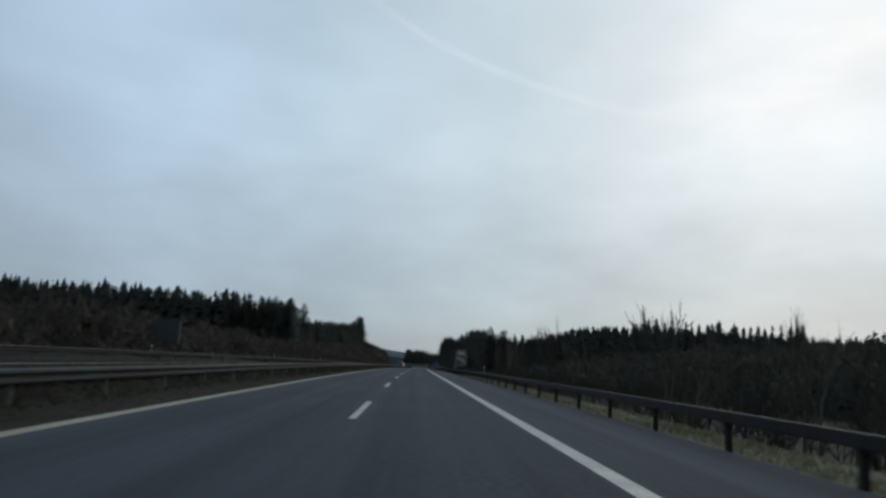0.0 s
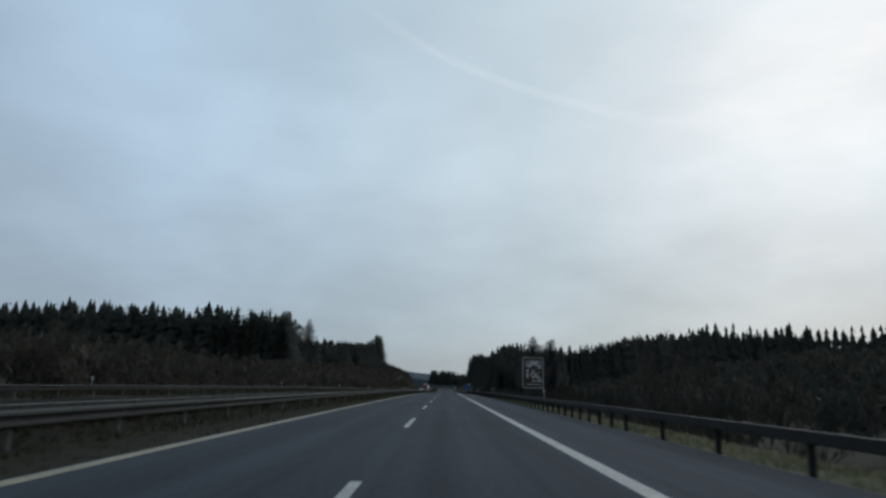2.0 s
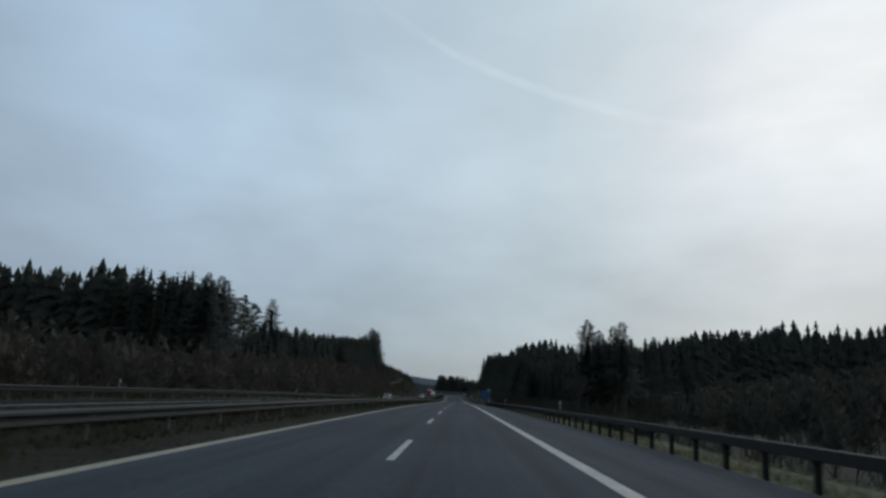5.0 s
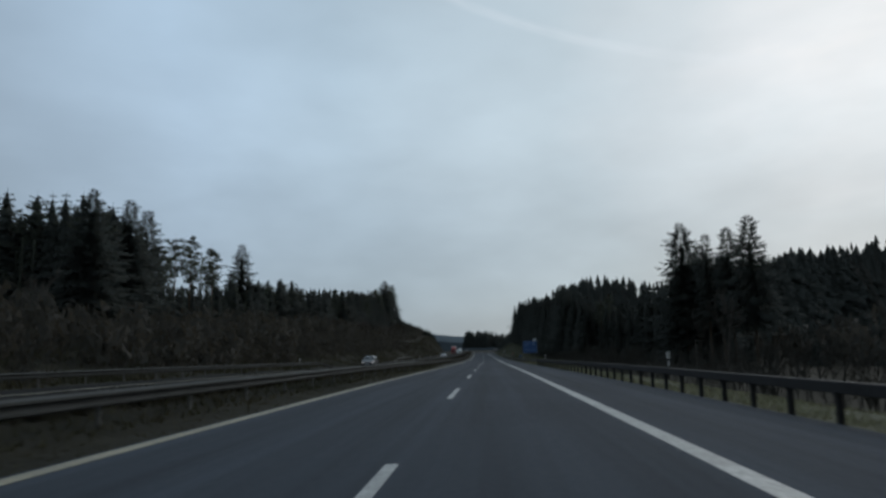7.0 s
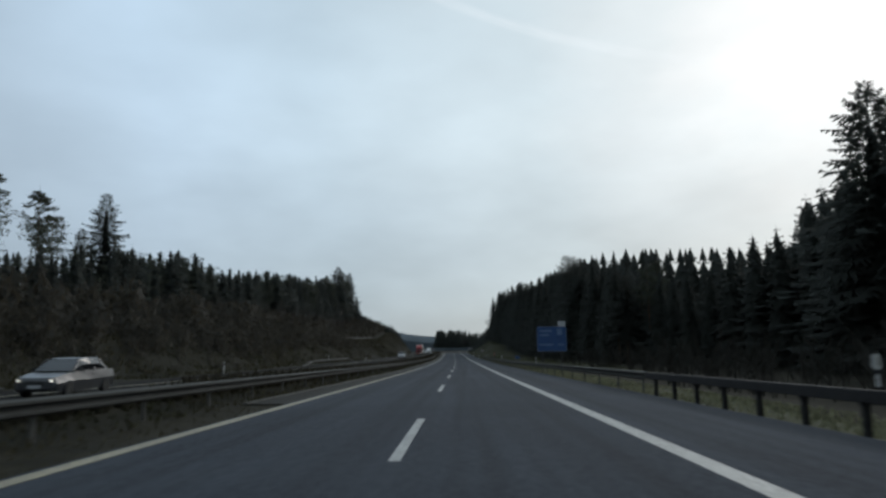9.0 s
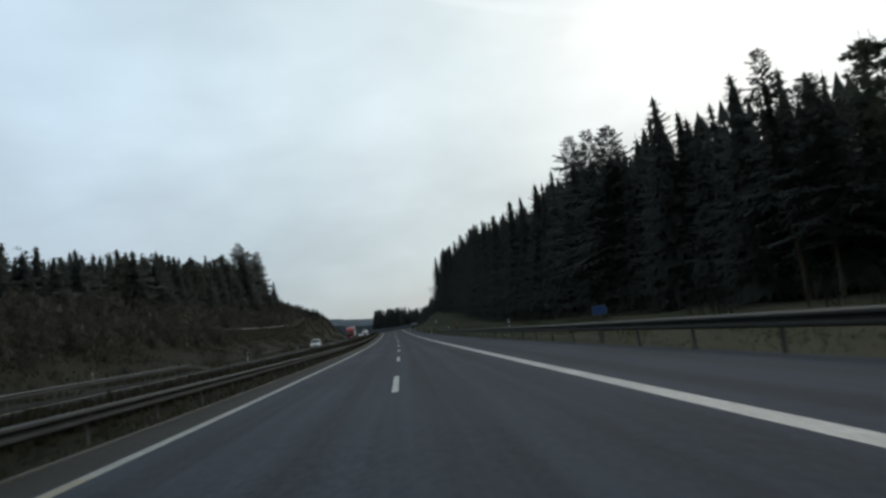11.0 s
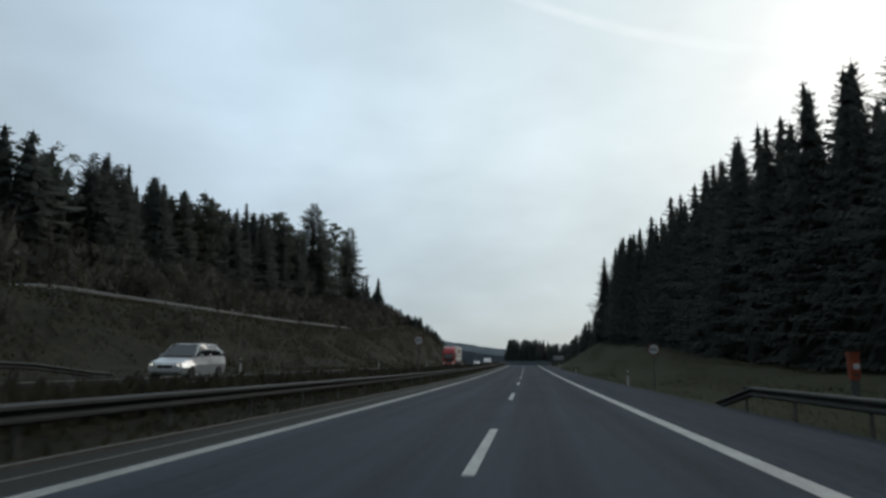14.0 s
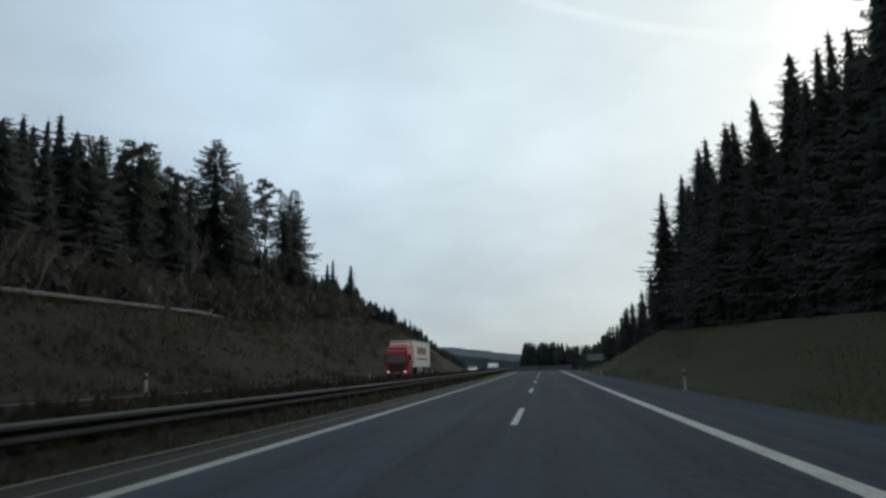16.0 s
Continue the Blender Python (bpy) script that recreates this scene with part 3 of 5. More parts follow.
def post_mesh(mat):
    bm = bmesh.new()
    box(bm, (0.008, 0.10, 1.05), (0, 0, -0.02))
    box(bm, (0.055, 0.008, 1.05), (0.024, 0.046, -0.02))
    box(bm, (0.055, 0.008, 1.05), (0.024, -0.046, -0.02))
    box(bm, (0.10, 0.09, 0.20), (-0.04, 0, 0.40))
    me = bpy.data.meshes.new("post")
    bm.to_mesh(me)
    bm.free()
    me.materials.append(mat)
    return me


POST = post_mesh(M_STEEL_OLD)


def box_post_mesh(mat):
    bm = bmesh.new()
    box(bm, (0.10, 0.008, 1.0), (0, 0, -0.18))
    box(bm, (0.008, 0.09, 1.0), (0.05, 0, -0.18))
    box(bm, (0.008, 0.09, 1.0), (-0.05, 0, -0.18))
    box(bm, (0.19, 0.10, 0.07), (0, 0, 0.285))
    me = bpy.data.meshes.new("post")
    bm.to_mesh(me)
    bm.free()
    me.materials.append(mat)
    return me


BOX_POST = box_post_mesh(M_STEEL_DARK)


def guard_rail(label, s0, s1, u, side, height=0.72, sink=(False, False), pitch=4.0, dz_of=lambda s: 0.0, mat=None, boxed=False, ramp=9.0):
    rail = holder("guard_rail", Matrix(), label, "guard rail", "guard rails")
    v, f = beam_mesh(s0, s1, u, side, height, sink, dz_of, boxed, ramp)
    child("beam", mesh_of("beam", v, f, mat or M_STEEL), rail)
    s = s0 + 1.0
    while s < s1:
        p = child("post", BOX_POST if boxed else POST, rail)
        drop = 0.0
        if sink[0] and s < s0 + ramp - 1:
            drop = 0.5
        if sink[1] and s > s1 - ramp + 1:
            drop = 0.5
        p.matrix_basis = at_pose(s, u - side * (0.0 if boxed else 0.10), 0.20 + height - 0.72 - drop + dz_of(s), 0 if side < 0 else 180)
        s += 2.0 if boxed and s > 104 else pitch
    return rail


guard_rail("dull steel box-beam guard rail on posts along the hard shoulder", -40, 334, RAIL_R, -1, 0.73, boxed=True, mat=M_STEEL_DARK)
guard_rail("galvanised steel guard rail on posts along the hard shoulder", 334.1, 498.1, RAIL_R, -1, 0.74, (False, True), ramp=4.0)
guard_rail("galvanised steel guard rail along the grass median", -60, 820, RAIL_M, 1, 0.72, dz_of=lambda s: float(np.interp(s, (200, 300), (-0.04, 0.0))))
guard_rail("weathered guard rail at the far edge of the opposite carriageway", -60, 342, RAIL_O, 1, 0.74, (False, True))
guard_rail("short weathered guard rail beside the opposite carriageway", 404, 452, RAIL_O, 1, 0.74, (True, True), mat=M_STEEL_OLD)
guard_rail("short weathered guard rail beside the opposite carriageway", 482, 507, RAIL_O, 1, 0.74, (False, True))
guard_rail("pale guard rail high on the wooded bank", 512, 613, -35.0, 1, 0.60, (True, True), mat=M_STEEL_PALE,
           dz_of=lambda s: float(land(s, -35.0)) + 0.12)


# ---- roadside posts ----
def delineator():
    post = holder("delineator_post", Matrix(), "white plastic roadside post with a black slanted band", "roadside post", "roadside posts")
    bm = bmesh.new()
    v = []
    for z, w, d in ((-0.25, 0.062, 0.05), (0.0, 0.062, 0.05), (0.70, 0.058, 0.045)):
        v.append([bm.verts.new((x * w, y * d, z)) for x, y in ((-1, -0.6), (0, -1), (1, -0.6), (0.8, 1), (-0.8, 1))])
    for a, b in zip(v, v[1:]):
        for i in range(5):
            bm.faces.new((a[i], a[(i + 1) % 5], b[(i + 1) % 5], b[i]))
    bm.faces.new(v[0][::-1])
    bm.faces.new(v[-1])
    part("shaft", bm, M_WHITE, post)
    bm = bmesh.new()
    a = [bm.verts.new((x * 0.060, y * 0.047, 0.702 + 0.03 * (x + 1) / 2)) for x, y in ((-1, -0.6), (0, -1), (1, -0.6), (0.8, 1), (-0.8, 1))]
    b = [bm.verts.new((x * 0.058, y * 0.045, 0.90 + 0.03 * (x + 1) / 2)) for x, y in ((-1, -0.6), (0, -1), (1, -0.6), (0.8, 1), (-0.8, 1))]
    for i in range(5):
        bm.faces.new((a[i], a[(i + 1) % 5], b[(i + 1) % 5], b[i]))
    bm.faces.new(a[::-1])
    bm.faces.new(b)
    part("band", bm, M_BLACK, post, "black band")
    bm = bmesh.new()
    a = [bm.verts.new((x * 0.058, y * 0.045, 0.902 + 0.03 * (x + 1) / 2)) for x, y in ((-1, -0.6), (0, -1), (1, -0.6), (0.8, 1), (-0.8, 1))]
    b = [bm.verts.new((x * 0.05, y * 0.035, 1.04 + 0.02 * (x + 1) / 2)) for x, y in ((-1, -0.6), (0, -1), (1, -0.6), (0.8, 1), (-0.8, 1))]
    for i in range(5):
        bm.faces.new((a[i], a[(i + 1) % 5], b[(i + 1) % 5], b[i]))
    bm.faces.new(a[::-1])
    bm.faces.new(b)
    part("cap", bm, M_WHITE, post)
    bm = bmesh.new()
    box(bm, (0.042, 0.012, 0.15), (0.0, -0.052, 0.80))
    part("reflector", bm, M_REFLECT, post, "pale rectangular reflector", 0.004)
    return post


def rail_marker():
    """A short marker clamped on the top of a guard rail: stem, black band, white head."""
    mark = holder("rail_marker", Matrix(), "short white marker with a black band, clamped on the guard rail", "roadside post", "rail markers")
    part("clamp", box(bmesh.new(), (0.11, 0.09, 0.035), (0, 0, 0.012)), M_STEEL_DARK, mark, "dull steel clamp", 0.006)
    part("stem", box(bmesh.new(), (0.055, 0.030, 0.20), (0, 0, 0.125)), M_WHITE, mark, "", 0.006)
    part("band", box(bmesh.new(), (0.105, 0.050, 0.075), (0, 0, 0.262)), M_BLACK, mark, "black band", 0.008)
    part("head", box(bmesh.new(), (0.125, 0.060, 0.235), (0, 0, 0.417)), M_WHITE, mark, "white head", 0.016)
    part("reflector", box(bmesh.new(), (0.045, 0.010, 0.15), (0.0, -0.034, 0.415)), M_REFLECT, mark, "pale rectangular reflector", 0.003)
    return mark


first_post, first_marker = None, None
FAR_RAILS = ((-60, 338), (408, 448), (484, 503))
NEAR_POSTS = (76.0, 124.5, 172.6, 220.5, 268.5, 320.6, 369.7, 418.8, 471.6, 521.1, 572.0, 622.0, 672.0)
for s, side, turned in [(s, 1, 0) for s in NEAR_POSTS] + [(74.6 + 49.8 * k, -1, 180) for k in range(-1, 13)]:
    railed = s < 494 if side > 0 else any(a < s < b for a, b in FAR_RAILS)
    if railed:
        m = at_pose(s, RAIL_R if side > 0 else RAIL_O, 0.735, turned)
        if first_marker is None:
            first_marker = rail_marker()
            first_marker.matrix_basis = m
        else:
            copy_thing(first_marker, m)
        continue
    u = 7.15 + 0.35 if side > 0 else -21.3
    m = at_pose(s, u, float(land(s, u)), turned)
    if first_post is None:
        first_post = delineator()
        first_post.matrix_basis = m
    else:
        copy_thing(first_post, m)

for s in (553.5, 608.5):
    copy_thing(first_post, at_pose(s, -36.0, float(land(s, -36.0)) + 0.1, 180))


# ---- signs ----
def sign_legs(sign, xs, foot, top, r=0.045):
    for x in xs:
        part("leg", tube(bmesh.new(), r, top - foot, (x, 0.07, (top + foot) / 2)), M_STEEL_OLD, sign)


def tourist_sign():
    """Brown picture board: white rim, a river between rocks under hills, one line of worn writing."""
    s, u = 149.2, 9.8
    foot = float(land(s, u)) - 0.3
    sign = holder("tourist_sign", at_pose(s, u, 0, -3), "brown and white picture board on two legs behind the rail", "road sign")
    sign_legs(sign, (-0.65, 0.65), foot, 4.0)
    z0 = 2.85
    part("back_plate", outline(bmesh.new(), rounded(2.06, 3.0, 0.14, 0, z0), 0.03), M_GREYBACK, sign, "grey aluminium plate")
    rim = bmesh.new()
    o, i = rounded(2.04, 2.98, 0.14, 0, z0), rounded(1.90, 2.84, 0.09, 0, z0)
    vo = [rim.verts.new((x, -0.021, z)) for x, z in o]
    vi = [rim.verts.new((x, -0.021, z)) for x, z in i]
    vo2 = [rim.verts.new((x, -0.015, z)) for x, z in o]
    vi2 = [rim.verts.new((x, -0.015, z)) for x, z in i]
    for k in range(len(o)):
        j = (k + 1) % len(o)
        rim.faces.new((vo[k], vo[j], vi[j], vi[k]))
        rim.faces.new((vo2[j], vo2[k], vi2[k], vi2[j]))
        rim.faces.new((vo[j], vo[k], vo2[k], vo2[j]))
        rim.faces.new((vi[k], vi[j], vi2[j], vi2[k]))
    part("rim", rim, M_CREAM, sign, "white rim")
    part("field", outline(bmesh.new(), rounded(1.90, 2.84, 0.09, 0, z0), 0.006, Matrix.Translation((0, -0.018, 0))), M_BROWN, sign, "brown sheet")

    ragged = random.Random(17)

    def motif(name, pts, mat, depth=-0.0235):
        if name in ("river_motif", "bush_motif", "rock_motif", "hill_motif", "badge_motif", "tree_motif"):
            worn = []
            for (x0, y0), (x1, y1) in zip(pts, pts[1:] + pts[:1]):
                for w in (0.0, 0.33, 0.66):
                    worn.append((x0 + (x1 - x0) * w + ragged.uniform(-0.022, 0.022), y0 + (y1 - y0) * w + ragged.uniform(-0.022, 0.022)))
            pts = worn
        part(name, outline(bmesh.new(), pts, 0.004, Matrix.Translation((0, depth, 0))), mat, sign)

    motif("sky_motif", [(-0.72, z0 + 1.18), (-0.72, z0 + 0.62), (-0.25, z0 + 0.50), (0.05, z0 + 0.66), (0.40, z0 + 0.46), (0.80, z0 + 0.40), (0.80, z0 + 1.18)], M_CREAM)
    motif("hill_motif", [(-0.30, z0 + 0.60), (0.05, z0 + 0.76), (0.20, z0 + 0.74), (0.62, z0 + 0.56), (0.40, z0 + 0.54), (0.05, z0 + 0.60)], M_BROWN, -0.0275)
    motif("tree_motif", [(0.52, z0 + 0.74), (0.50, z0 + 1.00), (0.58, z0 + 1.12), (0.70, z0 + 1.10), (0.74, z0 + 0.76)], M_BROWN, -0.0275)
    motif("badge_motif", [(-0.64, z0 + 0.88), (-0.62, z0 + 1.10), (-0.45, z0 + 1.14), (-0.34, z0 + 0.92)], M_BROWN, -0.0275)
    motif("river_motif", [(-0.05, z0 - 0.86), (0.82, z0 - 0.84), (0.74, z0 - 0.42), (0.46, z0 - 0.18), (0.66, z0 + 0.02), (0.34, z0 + 0.24), (0.02, z0 + 0.30),
                          (-0.18, z0 + 0.10), (-0.30, z0 - 0.20), (-0.10, z0 - 0.44)], M_CREAM)
    motif("bush_motif", [(-0.70, z0 - 0.40), (-0.48, z0 - 0.58), (-0.40, z0 - 0.22), (-0.52, z0 + 0.02), (-0.36, z0 + 0.28), (-0.50, z0 + 0.42), (-0.66, z0 + 0.24),
                         (-0.62, z0 - 0.06)], M_CREAM)
    for cx, cz, rx, rz in ((0.02, -0.20, 0.17, 0.10), (0.28, 0.08, 0.20, 0.13), (0.42, -0.02, 0.14, 0.09), (0.28, -0.62, 0.30, 0.15), (0.60, -0.16, 0.10, 0.06), (0.06, 0.16, 0.08, 0.06),
                           (0.02, -0.62, 0.05, 0.09), (0.60, -0.44, 0.07, 0.05), (0.66, -0.72, 0.05, 0.04), (-0.12, -0.02, 0.05, 0.04), (0.30, -0.34, 0.10, 0.05)):
        pts = [(cx + rx * math.cos(a) * (1 + 0.16 * math.sin(3 * a + cx * 9)), z0 + cz + rz * math.sin(a)) for a in [2 * math.pi * k / 14 for k in range(14)]]
        motif("rock_motif", pts, M_BROWN, -0.0275)
    x = -0.62
    rng = random.Random(4)
    while x < 0.78:
        w = rng.uniform(0.05, 0.085)
        h = rng.choice((0.10, 0.10, 0.14))
        motif("letter_bar", [(x, z0 - 1.17), (x + w, z0 - 1.17), (x + w, z0 - 1.17 + h), (x, z0 - 1.17 + h)], M_CREAM)
        x += w + 0.028
    return sign


tourist_sign()


def direction_board():
    """Blue motorway board with a small white square on its shoulder."""
    s, u = 368.0, 8.6
    foot = float(land(s, u)) - 0.3
    sign = holder("direction_board", at_pose(s, u, 0, -3), "blue motorway direction board on two legs with a small white panel", "road sign")
    sign_legs(sign, (-0.8, 0.8), foot, 3.5)
    part("back_plate", outline(bmesh.new(), rounded(2.5, 2.1, 0.1, 0, 2.75), 0.03), M_GREYBACK, sign)
    part("field", outline(bmesh.new(), rounded(2.46, 2.06, 0.09, 0, 2.75), 0.006, Matrix.Translation((0, -0.018, 0))), M_BLUE, sign, "blue sheet")
    part("white_panel", outline(bmesh.new(), rounded(0.62, 0.44, 0.04, 0.85, 4.02), 0.02), M_CREAM, sign, "white panel")
    for x0, z0, w, h in ((-1.0, 3.35, 1.0, 0.16), (-1.0, 3.0, 0.8, 0.16), (-1.0, 2.2, 1.1, 0.14), (0.45, 3.1, 0.42, 0.5), (0.5, 2.2, 0.5, 0.14)):
        part("letter_bar", outline(bmesh.new(), [(x0, z0), (x0 + w, z0), (x0 + w, z0 + h), (x0, z0 + h)], 0.004, Matrix.Translation((0, -0.0235, 0))), M_PALEBLUE, sign)
    return sign


direction_board()


def small_blue_sign():
    s, u = 402.0, 8.5
    sign = holder("distance_sign", at_pose(s, u, 0), "small plain blue sign on a thin steel post", "road sign")
    sign_legs(sign, (0.0,), float(land(s, u)) - 0.3, 1.35, 0.03)
    part("back_plate", outline(bmesh.new(), rounded(0.60, 0.36, 0.04, 0, 1.14), 0.02), M_GREYBACK, sign)
    part("field", outline(bmesh.new(), rounded(0.58, 0.34, 0.04, 0, 1.14), 0.006, Matrix.Translation((0, -0.013, 0))), M_BLUE, sign, "blue sheet")
    return sign


small_blue_sign()


def round_sign(s, u, z, where, k=1.0):
    """White disc with a red rim and two small vehicle shapes."""
    sign = holder("round_sign", at_pose(s, u, 0), "round white sign with red rim " + where, "road sign", "round signs")
    sign_legs(sign, (0.0,), float(land(s, u)) - 0.3, z + 0.25, 0.035)
    part("back_plate", outline(bmesh.new(), circle(0.36 * k, 32, 0, z), 0.02), M_GREYBACK, sign)
    part("rim", outline(bmesh.new(), circle(0.355 * k, 32, 0, z), 0.006, Matrix.Translation((0, -0.013, 0))), M_RED, sign, "red rim")
    part("disc", outline(bmesh.new(), circle(0.285 * k, 32, 0, z), 0.004, Matrix.Translation((0, -0.0175, 0))), M_CREAM, sign, "white disc")
    lorry = [(-0.20, -0.06), (-0.05, -0.06), (-0.05, 0.10), (-0.20, 0.10), (-0.20, 0.05), (-0.26, 0.03), (-0.26, -0.06)]
    car = [(0.03, -0.06), (0.24, -0.06), (0.24, 0.0), (0.19, 0.06), (0.08, 0.06), (0.03, 0.0)]
    part("lorry_motif", outline(bmesh.new(), [(0.85 * k * x, z + 0.85 * k * y) for x, y in lorry], 0.004, Matrix.Translation((0, -0.0205, 0))), M_BLACK, sign)
    part("car_motif", outline(bmesh.new(), [(0.85 * k * x, z + 0.85 * k * y) for x, y in car], 0.004, Matrix.Translation((0, -0.0205, 0))), M_BLACK, sign)
    return sign


round_sign(516.0, 8.4, 2.3, "on the grass bank")
round_sign(517.2, -6.55, 2.80, "in the grassy median", 0.88)


def low_board():
    s, u = 641.0, 8.3
    sign = holder("info_board", at_pose(s, u, 0), "grey rectangular board with two pale lines on two legs", "road sign")
    sign_legs(sign, (-0.8, 0.8), float(land(s, u)) - 0.3, 2.6)
    part("plate", outline(bmesh.new(), rounded(2.5, 1.0, 0.06, 0, 2.1), 0.03), M_GREYBACK, sign, "grey plate")
    for x0, z0, w in ((-0.95, 2.3, 0.7), (0.1, 2.3, 0.9), (-0.95, 1.85, 1.9)):
        part("letter_bar", outline(bmesh.new(), [(x0, z0), (x0 + w, z0), (x0 + w, z0 + 0.16), (x0, z0 + 0.16)], 0.004, Matrix.Translation((0, -0.018, 0))), M_CREAM, sign)
    return sign


low_board()


def board_from_behind():
    """Large board for the other direction: its plain dark back, ribs and a pale edge are seen."""
    s, u = 89.6, -25.5
    sign = holder("large_sign_board", at_pose(s, u, 0, 4), "dark grey back of a large road sign on two legs", "road sign")
    sign_legs(sign, (-0.9, 0.9), float(land(s, u)) - 0.3, 3.8, 0.06)
    part("back_plate", outline(bmesh.new(), rounded(2.9, 2.5, 0.1, 0, 2.8), 0.03), M_BOARDBACK, sign, "dark weathered plate")
    for z in (2.0, 2.8, 3.6):
        part("rib", box(bmesh.new(), (2.6, 0.03, 0.06), (0, -0.033, z)), M_BOARDBACK, sign, "", 0.005)
    part("edge_strip", box(bmesh.new(), (0.07, 0.07, 2.5), (1.49, 0, 2.8)), M_GREYBACK, sign, "pale aluminium edge", 0.008)
    return sign


board_from_behind()


def emergency_phone():
    s, u = 494.7, 10.6
    b = holder("emergency_phone", at_pose(s, u, float(land(s, u))), "orange emergency telephone pillar with a white plate", "emergency phone")
    part("pillar", box(bmesh.new(), (0.28, 0.26, 0.78), (0, 0, 1.30)), M_ORANGE, b, "orange housing", 0.03)
    part("foot", box(bmesh.new(), (0.20, 0.16, 1.05), (0, 0, 0.40)), M_STEEL_OLD, b, "grey foot", 0.01)
    part("roof", box(bmesh.new(), (0.34, 0.32, 0.07), (0, 0, 1.71)), M_ORANGE, b, "", 0.02)
    part("plate", box(bmesh.new(), (0.18, 0.01, 0.17), (0.02, -0.137, 1.32)), M_CREAM, b, "white plate")
    part("speaker_grille", box(bmesh.new(), (0.13, 0.01, 0.09), (0.0, -0.137, 1.06)), M_BLACK, b)
    return b


emergency_phone()

# ---- trees ----
def spruce_skirts(r, h, levels, arms, width, low, top=0.97, taper=0.85):
    """The dense inside of a spruce: stacked steep skirts of foliage with ragged tips."""
    V, F = [], []
    lean = r.uniform(0, 6.28)
    for i in range(levels):
        k = top * (i + r.uniform(-0.35, 0.35)) / (levels - 0.5)
        k = min(max(k, 0.0), top)
        z = h * (low + (1.0 - low) * k)
        gap = h * (1.0 - low) / levels
        reach = width * (1 - k) ** taper * (0.75 + 0.25 * min(1, k * 6 + 0.2)) * r.uniform(0.9, 1.1) + 0.08
        n = max(5, int(arms * (1 - 0.5 * k)))
        off = 0.08 * reach
        cx, cy = off * math.cos(lean + 2.4 * i), off * math.sin(lean + 2.4 * i)
        b = len(V)
        V.append((cx, cy, z + gap * 1.3 + 0.25 * reach))
        a0 = r.uniform(0, 6.28)
        for j in range(n):
            a = a0 + 6.283 * (j + r.uniform(-0.3, 0.3)) / n
            L = reach * r.uniform(0.82, 1.18)
            V.append((cx + L * math.cos(a), cy + L * math.sin(a), z - reach * r.uniform(0.3, 0.8)))
            a += 6.283 * 0.5 / n
            L = reach * r.uniform(0.62, 0.85)
            V.append((cx + L * math.cos(a), cy + L * math.sin(a), z - reach * r.uniform(0.05, 0.35)))
        for j in range(2 * n):
            F.append((b, b + 1 + j, b + 1 + (j + 1) % (2 * n)))
    b = len(V)
    V += [(0.10, 0, h * 0.8), (-0.06, 0.09, h * 0.8), (-0.06, -0.09, h * 0.8), (0, 0, h * 1.015)]
    F += [(b, b + 1, b + 3), (b + 1, b + 2, b + 3), (b + 2, b, b + 3)]
    return V, F


def spruce_crown(seed, h, levels, arms, segs, width, low=0.06, skirts=(14, 10), inner=0.6, uneven=0.28, taper=0.85, droop=0.30):
    """A dense inside, and over it whorls of boughs: they hang low on the tree and rise near its top, with ragged side shoots."""
    r = np.random.RandomState(seed)
    V, F = spruce_skirts(r, h, skirts[0], skirts[1], width * (inner if levels else 1.0), low, (0.96 if inner > 0.5 else 0.74) if segs > 1 else 0.92 if levels else 0.97, taper)
    for i in range(levels):
        k = max(0.0, (i + r.uniform(-0.22, 0.22)) / levels) ** (0.78 if segs > 1 else 0.9)
        k = min(max(k, 0.0), 0.985)
        z = h * (low + (1.0 - low) * k)
        reach = (width * (1 - k) ** taper * (0.62 + 0.38 * min(1, k * 5 + 0.35)) + (0.12 if inner > 0.5 else 0.22)) * r.uniform(1 - 0.6 * uneven, 1 + 0.6 * uneven)
        n = max(5, int(arms * (1 - 0.45 * k)))
        a0 = r.uniform(0, 6.28)
        rise = 0.36 * k ** 1.5 - droop * (1 - k)
        for j in range(n):
            a = a0 + 6.283 * j / n + r.uniform(-0.3, 0.3)
            L = reach * r.uniform(1 - 1.5 * uneven, 1 + uneven)
            ca, sa = math.cos(a), math.sin(a)
            slope, tip = rise + r.uniform(-0.10, 0.10), r.uniform(0.06, 0.18)
            sp = []
            for q in range(segs + 1):
                w = 0.25 + 0.75 * q / segs
                sp.append((L * w * ca, L * w * sa, z + L * (slope * w - 0.10 * w * w + tip * w ** 4)))
            b = len(V)
            V += sp
            for q in range(segs):
                w = (q + 0.6) / segs
                half = L * (0.17 if segs > 6 else 0.25 if segs > 1 else 0.22) * (1.12 - w) * r.uniform(0.65, 1.3) + 0.09 + (0.02 if segs > 6 else 0.08) * k
                m = np.array(sp[q]) * 0.4 + np.array(sp[q + 1]) * 0.6
                hang = half * r.uniform(0.25, 0.85)
                for sgn in (1, -1):
                    V.append((m[0] - sgn * sa * half + 0.6 * half * ca, m[1] + sgn * ca * half + 0.6 * half * sa, m[2] - hang * r.uniform(0.6, 1.3)))
                    F.append((b + q, b + q + 1, len(V) - 1))
    return np.array(V, np.float32), np.array(F, np.int32)


